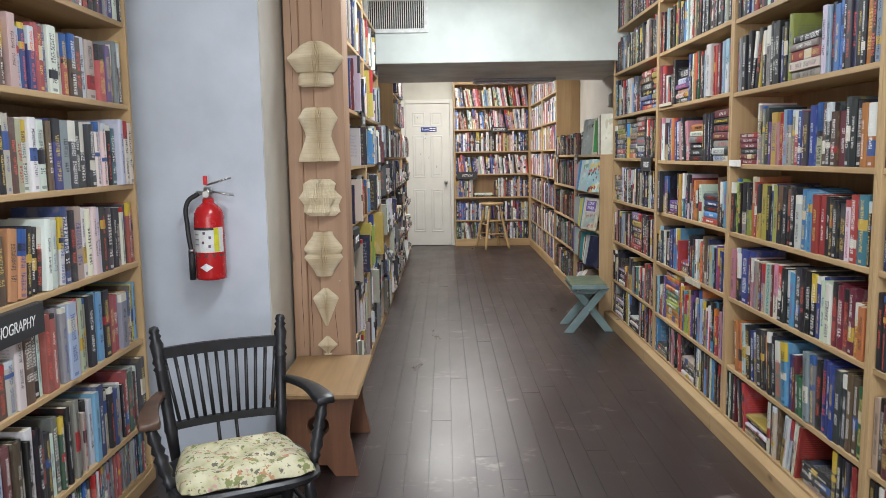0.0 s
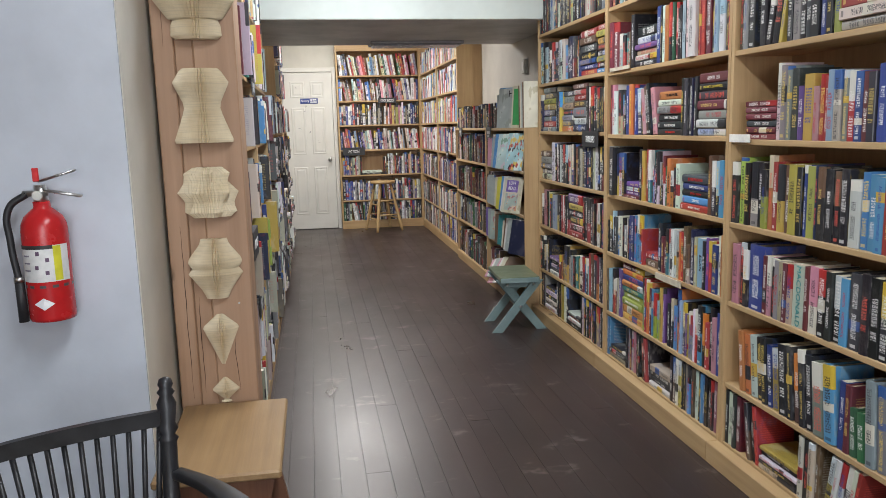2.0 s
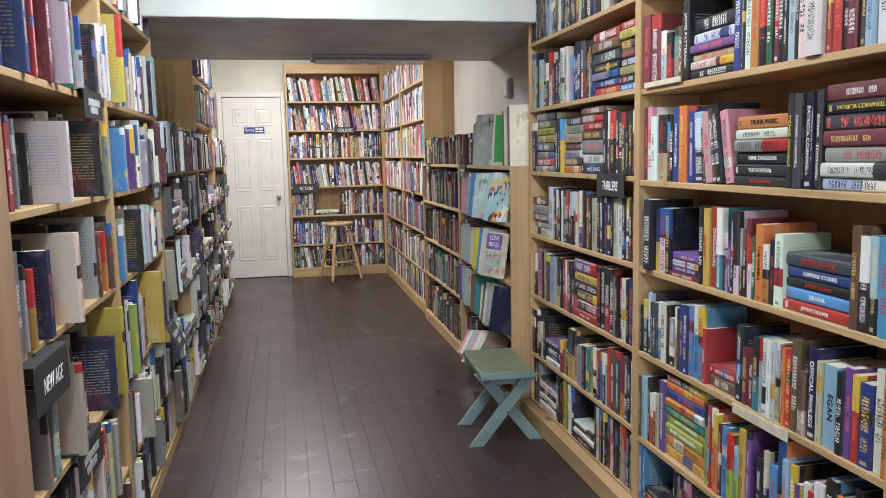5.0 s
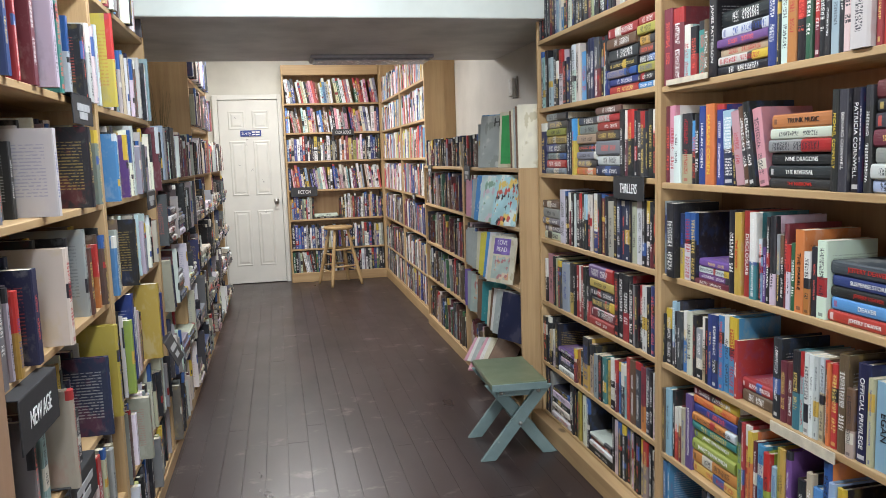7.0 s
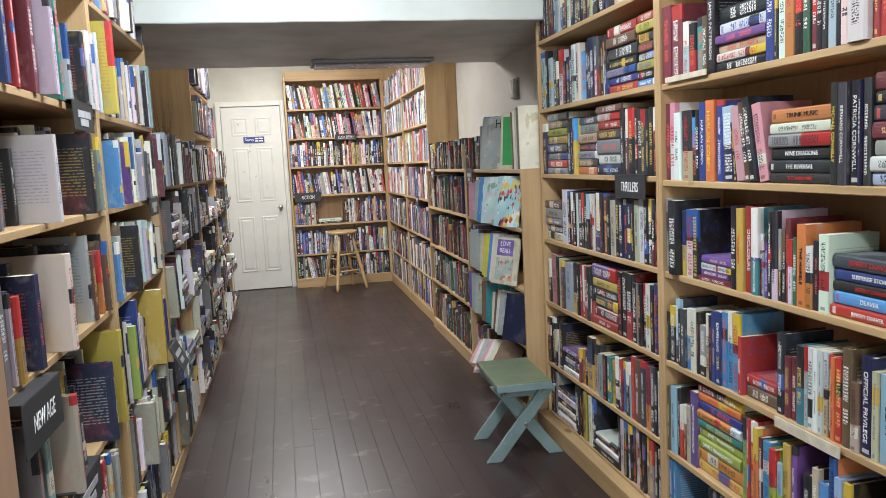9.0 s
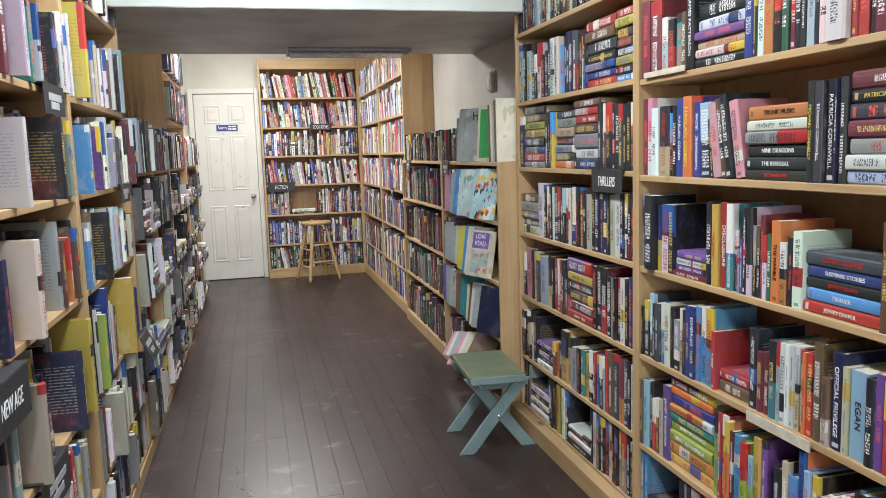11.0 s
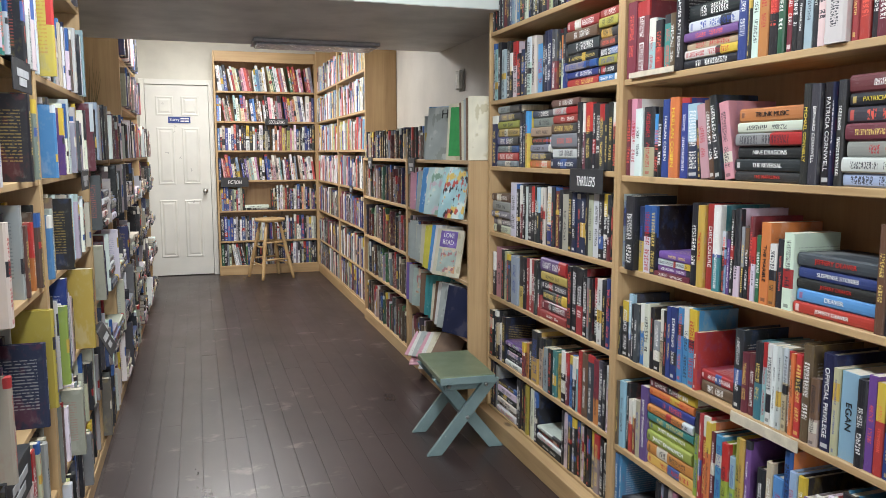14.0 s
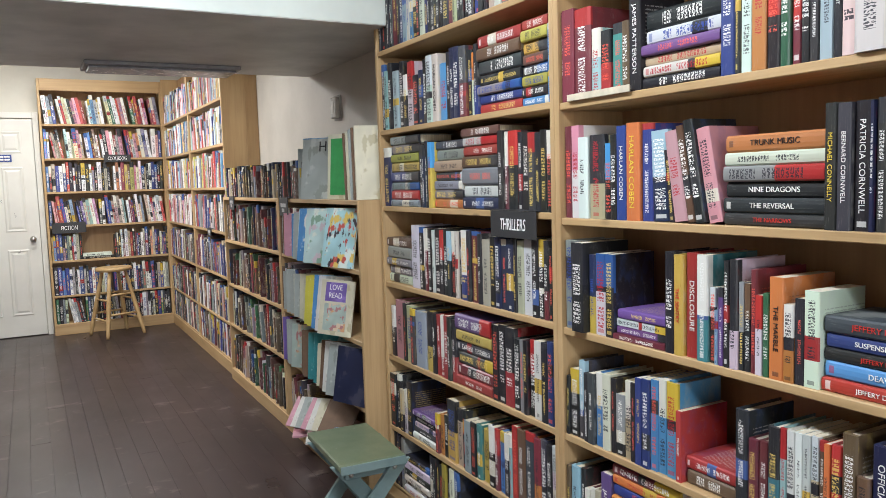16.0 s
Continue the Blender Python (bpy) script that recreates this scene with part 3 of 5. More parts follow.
# contents of the thriller shelves, unit by unit from the far end, lower shelf first
SPECS = {
    0: {0: "kaks[wnwtws]kibtykwn[kwkw]nwmkktwkks", 6: "kwwtnmkbiwckkwbwknskkmtkkw", 7: "dkkwnbksrwktkadmkwkbkwnkk"},
    1: {0: "cc[tkn]ksmtpmsw(nkrk)[wkkt]tnwywk", 6: "mkrwkiswtokdykbdkcwkwrotk", 7: "wkbdrkwtknsmkkbwky"},
    2: {0: "kwdm(mnkr)[tkwby]wktn_{ywwkwr}[wwdk]", 5: "ndsd_k{kky}kswdkbkl[twrtk]wiacckdawkoki", 6: "kwsbikrwmkwatkbcwrrkskdw", 7: "kbwkrknwtkskbmw"},
}


# shelves whose books can be told apart, book by book: colour (upper then lower), thickness x height in mm; _ a gap;
# [..] a flat stack from the bottom up and its width; :l leaning by degrees, :d set back by mm, := words / ink
CATALOGUE = {
    "thriller 15": "m6x238 m50x240 m66x232 i35x173 kr37x162 e45x172 n26x170 k39x242:=JAMES_PATTERSON/w [k26,w26,t24,v26,w32,k45]235 b40x240 k13x235 w27x235 o35x232 rk30x238 g21x236 rm21x232 k20x205 k18x215 i28x230 k21x232:=COLD_HIT/w w29x240 w61x245:d-6 r21x232 r27x232 k23x235 m30x235 d22x222 i30x235 iw42x240",
    "thriller 14": "m32x247 pw31x247 w41x214 kt59x217 ck28x193 k25x213 b36x233:=HARLAN_COBEN/w o47x237:=HARLAN_COBEN/y b37x232 ia57x212:l3 k16x167:l6 p41x208:l9 n25x220:l10 k29x230:l10 p38x210:l11 [k26,k32,k33,s33,w28,o36]240:=THE_NARROWS/r;THE_REVERSAL/w;NINE_DRAGONS/w;;;TRUNK_MUSIC/k k27x232:=MICHAEL_CONNELLY/y d26x230:=BERNARD_CORNWELL/w k34x231:=PATRICIA_CORNWELL/w a7x228 k21x233 [i30,w34,s35,m38,d36,k29,m40]228:=;;;;;PATRICIA_CORNWELL/y",
    "thriller 13": "s49x244 k49x241:d-8 ay27x210 w40x215 k29x216 [m15,v18,w20,v25]183 k30x238 y29x233:=THE_SENTRY/r r41x239:=DISCLOSURE/w we30x238 k17x168 i12x120 v14x171 k16x230 kw21x234 sk14x188 nk16x186 m15x217 rw17x166 g17x172 o33x207:=THE_MARBLE/k wo22x156 k22x170 w33x188 [r27,c31,k25,b29,d33]238:=JEFFERY_DEAVER/w;DEAVER/w;JEFFERY_DEAVER/r;SUSPENSE_STORIES/w;JEFFERY_DEAVER/r n26x232 wk30x212 ik27x213 c41x216",
    "thriller 12": "k14x168:l-2 k37x189 id25x218 k21x189 d24x194 wc31x199 w30x203 k19x197 sk32x160 t28x202 k18x203 b24x220 b26x223 c23x226 c25x231 c36x230 r16x170:=TIM_DORSEY/w [n34,r32]148 k35x217 m25x162 m26x164 ke28x203 i17x206 w21x207 w16x208 w16x208 t16x209 n14x205 o11x203 r24x205 n31x235 nt25x162 a38x228:=OFFICIAL_PRIVILEGE/w t17x203 i50x201:=EGAN/k k25x196 v24x212 yr24x203 b36x192 w37x231 o19x238",
    "thriller 11": "n16x226 i37x230 k18x232 r22x181 m21x189 t24x191 v37x248:=JANET_EVANOVICH/w [y35,o41,l37,l33,e27,o27,b30,o28,m27]246:=;;JANET_EVANOVICH/w;JANET_EVANOVICH/w l25x253 r16x256 r21x254 yo21x244 m15x222 c33x219 rl27x209 il26x179 y19x242 y18x245 v20x248 _29 k30x193 tk23x221 c41x193 o21x274 i21x231 k24x226 v20x184 y11x182 s22x202 s22x189 w16x221 r24x224 kc33x247 ok25x220 r29x190 k24x258 p39x222 b46x250",
    "thriller 05": "k35x262 i42x232 k34x258 i53x221 k39x252 wk38x196 w49x239 k48x183 a41x195 k23x229 w45x237 w44x236:=HARLAN_COBEN/k c53x197 k26x229 a35x238 a39x236 dm43x231 k28x213 ow18x202 kb18x226 [r29,b29,s29,k35,d44,n40,r38]247 [c25,k30,y32,d30,n33,y35,y33,r30]132",
    "thriller 04": "a64x236 [s27,r37,s34,b39,y37,l34,s37,s34]252 k30x234 a29x230 k23x244 cy28x238 [o31,s33,s33,d31,t40,s39,d31]205 [a40,w41,s56,n39,r33,w31,n29]239 k29x247 m16x242 rk51x243 k27x236 k34x234 d36x231 k32x229 k28x234",
    "thriller 03": "[w36,s36,s31,s46,n36]224 w69x242 k36x237 wk24x233 m23x234 k29x235 w17x231 k39x237 rk27x234 k32x235 ik26x232 k31x233 w20x234 k20x233 wb44x240 k24x240 m47x239 k27x233 t49x216 k26x228 a34x226 a33x223 a40x225 k16x227 t35x224 w45x232 k33x232 k29x233 km21x231",
    "thriller 02": "_16 wk36x209 p83x237 k27x234 t40x228 d39x221 i93x218 ky48x227 k29x228 r34x227 wr34x230 r27x232 k27x231 kr27x226 [r34,m40,d45,d40,y38,v57]243 k35x249 k39x255 kr50x253 k36x225 s24x226 k23x230 k31x235 w37x238 k33x239 b28x248",
    "thriller 01": "k50x223 k35x227 tk41x173 w27x181 k46x219 [w26,d20,w20,k28,v23]198 m23x152 o34x154 k28x158 ky65x227 t42x208 k26x212 s45x184 k34x190 e34x190 y42x183 wk41x207 m22x207 c35x203 k26x207 i17x209 r29x244 n44x242 d43x246 mo38x238 d30x244 k29x237 w32x242",
    "thriller 24": "_54 [m20,m22,d24,m23,m22,m20]184 w22x248 s31x239 s31x234 d33x225 v32x169 y47x203 p23x164 r27x198 r15x193 i29x208 t29x205 s29x202 r29x199 b29x196 m29x193 d29x190 b42x210 t45x217 n35x214 k35x212 n45x180 m50x180 d28x221 k33x210 k33x205 o32x196 wo47x194",
    "thriller 23": "k37x221 l39x237 k32x220 ks49x225 k27x223 kl26x202 to31x251 r22x230 ky40x223 n34x222 y38x226 k25x219 b19x226 l40x224 a14x230 nk35x225 k35x220 nk35x215 k35x223 w46x195 c34x219 c34x214 c34x209 r40x204 r40x199 k30x201 k30x196 k30x191 d43x183 w38x198 r40x216 e55x218",
    "thriller 22": "_15 p44x220 k26x229 wk32x207 b92x232 m23x205 p20x206 k28x203 s25x200 t19x199 m19x198 t29x199 w63x204:=MACDONALD/e m22x207 pw47x212 rk41x211 k28x211 k33x205 c33x202 d55x225 k36x233 k36x228 k36x223 b29x219 w37x208 w37x203 km37x216 m37x211 km37x206 m37x214 o35x174 o35x169",
    "thriller 21": "_89 o34x221:l6 o34x216:l6 w40x222:l6 k36x225:l6 k32x232:l6 b29x216:l6 y44x213:l6 k43x240:l6 k29x245:l6 on38x228:l6 k29x252:l6 k33x242:l6 s60x231:l6 c52x241:l6 b27x212 m27x209 g36x148:l5 g36x143:l5 s39x252:l4 s39x247:l4 k41x244 b31x259 b31x254 b31x249 d37x248 d37x243 n34x257 n34x252 g34x234 g34x229",
    "aisle 05": "_122 b31x221 _66 b24x241 _68 r17x263 _88 m32x278 _28 w25x299:d-14 _125 e33x294 _168 w19x228 k32x209 _20 n27x184",
    "aisle 04": "_34 k16x192 _23 r31x184 _54 v24x206 s17x199 _202 w25x204:d-12 _330 k33x222:d-10 _48 t26x231",
    "aisle 03": "n6x233 _15 s31x227 _48 w17x188 ry28x178 _11 k25x184 _45 a33x207 _16 w26x178 _99 w34x231:d-16 _200 k20x235 v31x225 _78 w21x246 n35x190 _75 ro22x190",
    "aisle 02": "t6x221 w25x238 _46 w24x249 _52 s17x234 _52 i32x208 _98 t25x238:d-14 _114 k33x144 _195 a19x225:d-18 _142 y27x281:d-14",
    "aisle 15": "_93 ry16x294:d-20 _123 w24x211 _86 a17x219 _13 i32x186 _42 w25x225 _52 c18x238 _53 a33x237 _127 w26x241 _178 i34x262",
    "aisle 14": "_16 c16x214:d-20 _21 s31x213 _38 k24x223 _29 s17x226 _83 w32x226 _14 v25x221 _48 y18x232 _74 w33x261 _72 w26x246 _169 s19x263 _79 n34x256 _52 m27x275:d-12",
    "aisle 13": "n6x202 _30 c31x194 _38 w24x209 _113 k17x233:d-16 _35 w32x243 _19 y25x221 _57 rw18x210 _79 w33x205 _39 s26x191 _50 i19x194 _104 v34x211 _41 k27x194 _81 m20x180",
    "aisle 12": "k6x287 w6x272 _40 l24x247:d-12 _50 l17x210 _77 b32x307 _85 w25x226 _24 a18x197 _117 y33x295:d-30 [s45,w33,i29,b29,s28,d26]230",
    "aisle 11": "s6x245 m6x214 m6x196 _206 t32x226:d-18 _287 w25x267 _56 s18x165 _61 k33x190 _91 w26x190 _125 k19x190",
    "biography 05": "_465 n40x161 n48x190 t38x206 i39x177 b31x191 b31x186 r33x202 r33x197 s28x206 w50x209 t37x195 r39x198 n40x203 n40x198 w51x206 t62x203 r60x196 v36x200 v36x195",
    "biography 04": "_420 n49x222 k28x227 t29x226 n35x215 t30x213 w38x212 w43x221 w43x216 k21x217 n28x215 b44x224 s49x220 d51x221 d49x223 d41x220 d41x215 w36x225 w32x227 w32x222 k44x217 e35x207 w36x241:d-8 w36x236:d-8 w36x231:d-8",
    "biography 03": "_375 r27x120 n55x192 o44x207:l-7 o44x202:l-7 k38x207:l-7 k38x202:l-7 k38x197:l-7 w32x220:l-4 w32x215:l-4 w32x210:l-4 w32x218:l-4 b38x250 k44x236 t54x244 w32x236 w32x231 w34x236 w34x231 d38x231 d38x226 d32x226 d32x221 t47x218",
    "biography 02": "_329 n41x155 n41x150 t46x153 w42x239 n57x236 k33x232 w27x228 r35x242 r35x237 s37x247 s37x242 i59x249 t30x253 t30x248 t30x243 k44x247 c39x249 c39x244 k58x241 r40x214 r40x209 s53x206 y44x204",
}


def words_of(text):
    """'TWO_WORDS/w' as the words and their ink."""
    if not text:
        return None
    words, ink = text.split("/")
    return words.replace("_", " "), ink


def stock(m, width, z, clear, text, group, where, dp, hard_share, ragged, filler=None):
    """Books of one shelf as the catalogue lists them; the rest of the shelf is filled in the same colours.
    filler: the joined books, colours and set-back of what stands in the gaps."""
    global HEAP
    x, used = 0.003, []
    for entry in text.split():
        fields = entry.split(":")
        first, lean, back, title = fields[0], 0.0, rng.uniform(0.004, 0.004 + ragged), ""
        for f in fields[1:]:
            if f[0] == "l":
                lean = float(f[1:])
            elif f[0] == "d":
                back = float(f[1:]) / 1000
            else:
                title = f[1:]
        if first[0] == "_":
            wide = float(first[1:]) / 1000
            xx = x + 0.002
            while filler and wide > 0.045 and xx < x + wide - 0.03 and xx < width - 0.03:
                th = rng.uniform(0.012, 0.03)
                kept, HEAP = HEAP, filler[0]
                book(m @ Matrix.Translation((xx, rng.uniform(*filler[2]), z + 0.0005)), th - 0.001, 0.13, min(clear - 0.02, rng.uniform(0.17, 0.25)), rng.choice(filler[1]), group, where, False, None, "standing upright", True)
                HEAP = kept
                xx += th
            x += wide
            continue
        if first[0] == "[":
            rows, wide = first[1:].split("]")
            wide = float(wide) / 1000
            heads = title.split(";") if title else []
            zz = z
            room = clear - 0.012
            total = sum(float(r.lstrip("abcdefghijklmnopqrstuvwxyz")) for r in rows.split(",")) / 1000
            for k, r in enumerate(rows.split(",")):
                code = r.rstrip("0123456789")
                th = float(r[len(code):]) / 1000 * min(1.0, room / total)
                ht = wide * rng.uniform(0.93, 0.995)
                q = m @ Matrix.Translation((x + rng.uniform(0, wide - ht), back + rng.uniform(0, 0.014), zz + th)) @ Matrix.Rotation(radians(90), 4, "Y")
                book(q, th - 0.0006, dp * rng.uniform(0.92, 1.0), ht, code[-1], group, where, th > 0.02, words_of(heads[k]) if k < len(heads) else None, "lying flat", True, code[:-1])
                zz += th
            x += wide + 0.001
            continue
        code = first.rstrip("0123456789x")
        th, ht = (float(v) / 1000 for v in first[len(code):].split("x"))
        if x + th > width:
            th = width - x
        if th < 0.004:
            break
        used.append(code[-1])
        d = min(dp * rng.uniform(0.9, 1.05), 0.235 - max(0, back))
        ang = radians(lean)
        q = m @ Matrix.Translation((x, back, z + (th * math.sin(-ang) if ang < 0 else 0.0005))) @ Matrix.Rotation(-ang, 4, "Y")
        book(q, th * math.cos(ang) - 0.0008, d, ht, code[-1], group, where, rng.random() < hard_share, words_of(title), "leaning sideways" if lean else "standing upright", True, code[:-1])
        x += th
    while x < width - 0.02 and used:
        th = min(rng.uniform(0.016, 0.036), width - x)
        book(m @ Matrix.Translation((x, rng.uniform(0.004, 0.004 + ragged), z + 0.0005)), th - 0.001, dp, min(clear - 0.012, rng.uniform(0.2, 0.24)), rng.choice(used), group, where, True, None, "standing upright", True)
        x += th


def right_unit(i):
    global HEAP

    y0, y1 = EDGES[i], EDGES[i + 1]
    w = y0 - y1 - 0.001
    m = frame_of((RIGHT_X, y0, 0), *RIGHT)
    zs = UNIT_Z[min(i, 2)]
    bookcase(m, w, 0.235, zs, 2.80, "tall unfinished pine bookcase packed with thriller novels", "thriller bookcases", 0.08, 0.0, 0.02, 0.05)
    for s in range(8):
        listed = CATALOGUE.get("thriller %d%d" % (i, s))
        HEAP = None if listed and i == 1 else THRILLER_HEAP
        clear = zs[s + 1] - zs[s] - 0.02
        mm = m @ Matrix.Translation((0.021, 0, 0))
        if listed:
            stock(mm, w - 0.042, zs[s], clear, listed, "thriller novels", "on a pine shelf", 0.155, 0.65, 0.012)
            continue
        spec = SPECS[i][s] if i in SPECS else chance(36, ("kkkkwwrbdstnmcoy",), 0.2, 0.03)
        if i == 0:
            spec = "".join("k" if c in "nbtmo" and rng.random() < 0.35 else c for c in spec)
        fill(mm, w - 0.042, zs[s], clear, spec, "thriller novels", "on a pine shelf", THRILL)


THRILLER_HEAP = Heap(0.14, 0.82)
for i in range(5):
    right_unit(i)
THRILLER_HEAP.build("thriller_books", "hundreds of thriller novels filling the tall pine shelves")
HEAP = Heap()

# the low case under the thermostat and the tall one in the far corner
LOW_Z, LOW_X = [0.085, 0.405, 0.69, 0.995, 1.29], 1.90
OLD = "nnntdmmgakstwnd"
MIX = "kwwbrstnmdcoyigvepa"
for a, b in ((8.37, 7.205), (9.69, 8.372)):
    m = frame_of((LOW_X, b if a < b else a, 0), *RIGHT)
    w = abs(a - b) - 0.001
    bookcase(m, w, 0.28, LOW_Z, 1.29, "waist-high pine bookcase with books on its top", "low bookcases", 0.08)
    mm = m @ Matrix.Translation((0.021, 0, 0))
    for s in range(4):
        kids = a < 9 and s < 4
        fill(mm, (w - 0.042) * (0.3 if kids else 1.0), LOW_Z[s], LOW_Z[s + 1] - LOW_Z[s] - 0.02, chance(16 if kids else 34, (OLD,), 0.4), "old novels", "on a low pine shelf", (0.17, 0.25, 0.014, 0.03, 0.16, 0.7, 0.03))
    fill(mm, w * 0.95 if a > 9 else w * 0.36, LOW_Z[4], 0.4, chance(26 if a > 9 else 12, ("nnmttkdsay",), 0.2), "old novels", "on top of a low pine bookcase", (0.15, 0.2, 0.014, 0.03, 0.14, 0.8, 0.03))

HEAP.build("old_books", "worn old novels on the low pine bookcase")
HEAP = Heap(0.30, 1.35)
FAR_Z = [0.105, 0.377, 0.708, 1.036, 1.356, 1.667, 1.986]
m_rows = ((12.27, 10.96), (10.958, 9.7))
for a, b in m_rows:
    m = frame_of((1.925, a, 0), *RIGHT)
    bookcase(m, a - b, 0.17, FAR_Z, 2.42 if a > 11 else 2.40, "tall pine bookcase filled with hardbacks", "far room bookcases", 0.09, 0.0)
    mm = m @ Matrix.Translation((0.021, 0, 0))
    for s in range(7):
        clear = (FAR_Z[s + 1] if s < 6 else 2.31) - FAR_Z[s] - 0.02
        pal = "nsdtkwbm" if s < 3 else ("wwtpikbryscn" if s > 3 else "pwtrkbnws")
        fill(mm, a - b - 0.042, FAR_Z[s], clear, chance(46, (pal,), 0.35, 0.0), "hardbacks in the far room", "on a pine shelf", (0.205, 0.27, 0.016, 0.032, 0.14, 0.8, 0.012))

m = frame_of((0.845, FAR_Y, 0), *FAR)
bookcase(m, 1.083, 0.175, FAR_Z, 2.40, "tall pine bookcase of cook books and fiction against the end wall", "far room bookcases", 0.10, 0.11)
mm = m @ Matrix.Translation((0.021, 0, 0))
FAR_SPECS = ["gkst(wwskk)gbkw_kk(wkss)rmkdbwdkkws", "kbcbwskwbtkbwbktws_bwkwbakwbkaswwb", "ycbbpbstrwtk[kw]kdkwmwtrkmbkwtvkotbatvbk", "b(prrbwki)(bkvtiwp)kw(bwtptwi)(wmvkwts)(twptwwr)",
             "cktbwbrkwkdwkwskwktk_wowmynyptwktkwbb", "cw(pttr)(iwttpt)(wcmnw)(wkpwrsp)(brspotsw)", "(wwib)(wrtwkpprr)(wicstw)(tgwwrpw)(gormwp)(mrs)"]
for s in range(7):
    fill(mm, 1.04, FAR_Z[s], (FAR_Z[s + 1] if s < 6 else 2.29) - FAR_Z[s] - 0.02, FAR_SPECS[s], "cook books and fiction", "on a shelf", (0.215, 0.28, 0.018, 0.032, 0.15, 0.75, 0.01))

HEAP.build("far_room_books", "cook books and fiction filling the far room shelves")
HEAP = Heap(0.36, 1.05)
# left side: the tall case behind the post, then the low run of the corridor
LEFT_Z = [0.08, 0.315, 0.61, 0.945, 1.252, 1.555, 1.905, 2.22]
L_SPECS = {
    0: {0: "tsktwkdm(twkk)nwtwt", 1: "wstwk(tws)n__kdtwsw(tt)", 6: "ckbrk(wst)drkwotkbs"},
    1: {0: "wsiwl(kkd)a__iwttkwkdsl", 6: "btkor(cyw)rkwstcwb"},
}
LSTYLE = (0.19, 0.29, 0.010, 0.042, 0.20, 0.5, 0.075)
for i, (a, b) in enumerate(((5.13, 6.19), (6.192, 7.22))):
    m = frame_of((LEFT_X, a, 0), *LEFT)
    bookcase(m, b - a, 0.275, LEFT_Z, 2.60, "tall pine bookcase crammed with large paperbacks", "left aisle bookcases", 0.06)
    mm = m @ Matrix.Translation((0.021, -0.022, 0))
    for s in range(7):
        listed = CATALOGUE.get("aisle %d%d" % (i, s))
        if listed:
            aisle, HEAP = HEAP, None
            # unit 0's recessed filler is mostly dark-coloured, giving its gaps their shade
            stock(mm, b - a - 0.042, LEFT_Z[s], LEFT_Z[s + 1] - LEFT_Z[s] - 0.02, listed, "new age books", "on a crowded pine shelf", 0.19, 0.5, 0.05, (aisle, "kdnskawt", (0.07, 0.105)) if i == 0 else (aisle, "wwtsiwkwnd", (0.01, 0.05)))
            HEAP = aisle
            continue
        fill(mm, b - a - 0.042, LEFT_Z[s], LEFT_Z[s + 1] - LEFT_Z[s] - 0.02, L_SPECS[i][s] + chance(5, ("kwwttsbnl",), 0.8), "new age books", "on a pine shelf", LSTYLE)
HEAP.build("new_age_books", "large paperbacks crammed on the left aisle shelves")
HEAP = Heap(0.5, 1.1)
LOWL_Z = [0.08, 0.38, 0.69, 1.0, 1.295]
for a, b in ((7.222, 8.05), (8.052, 8.9), (8.902, 10.2), (10.202, 11.3)):
    m = frame_of((LEFT_X, a, 0), *LEFT)
    tall = 8.8 < a < 9
    zs = LOWL_Z + ([1.62, 1.93] if tall else [])
    bookcase(m, b - a, 0.275, zs, 2.25 if tall else 1.295, "tall pine bookcase with knotty end board" if tall else "waist-high pine bookcase overflowing with books", "left aisle bookcases", 0.06)
    mm = m @ Matrix.Translation((0.021, -0.045, 0))
    for s in range(4):
        fill(mm, b - a - 0.042, LOWL_Z[s], LOWL_Z[s + 1] - LOWL_Z[s] - 0.02, chance(36, ("kkddssnnwwttbmas",), 0.9, 0.16, 0.03), "worn books in the aisle", "on a crowded low shelf", (0.16, 0.28, 0.010, 0.038, 0.18, 0.6, 0.09))
    top_n = (zs + [2.25])[4:]
    for s, z in enumerate(top_n[:-1] if tall else [1.295]):
        fill(mm, b - a - 0.06, z, 0.29, chance(34, ("bbakntwri",) if tall else ("tkswnmkdi",), 0.3), "books along the aisle top", "on the shelf top", (0.17, 0.25, 0.012, 0.035, 0.17, 0.7, 0.03))

HEAP.build("aisle_books", "worn books overflowing the waist-high aisle shelves")
HEAP = Heap(0.36)
# front-left case with the biographies
FL_Z = [0.07, 0.262, 0.595, 0.905, 1.21, 1.512, 1.82, 2.14]
FL_SPECS = {0: "wwskdtwgkeabbwe", 1: "twiwmnkkwkddwsgdkwtntkwcb", 6: "kbywcrbkwstmktwdr"}
m = frame_of((-0.5, 2.95, 0), *LEFT)
bookcase(m, 1.385, 0.25, FL_Z, 2.60, "tall pine bookcase of biographies beside the blue-grey wall", "front bookcases", 0.05)
mm = m @ Matrix.Translation((0.021, 0, 0))
for s in range(7):
    listed = CATALOGUE.get("biography 0%d" % s)
    if listed:
        stock(mm, 1.343, FL_Z[s], FL_Z[s + 1] - FL_Z[s] - 0.02, listed, "biographies", "on a pine shelf", 0.17, 0.75, 0.02, (HEAP, "kwtrbsnd", (0.004, 0.02)))
        continue
    fill(mm, 1.343, FL_Z[s], FL_Z[s + 1] - FL_Z[s] - 0.02, chance(10, ("kwtrbs",), 0.2) + FL_SPECS[s], "biographies", "on a pine shelf", (0.2, 0.262, 0.016, 0.036, 0.17, 0.75, 0.02))
HEAP.build("biographies", "biographies packed on the front pine bookcase")
HEAP = None
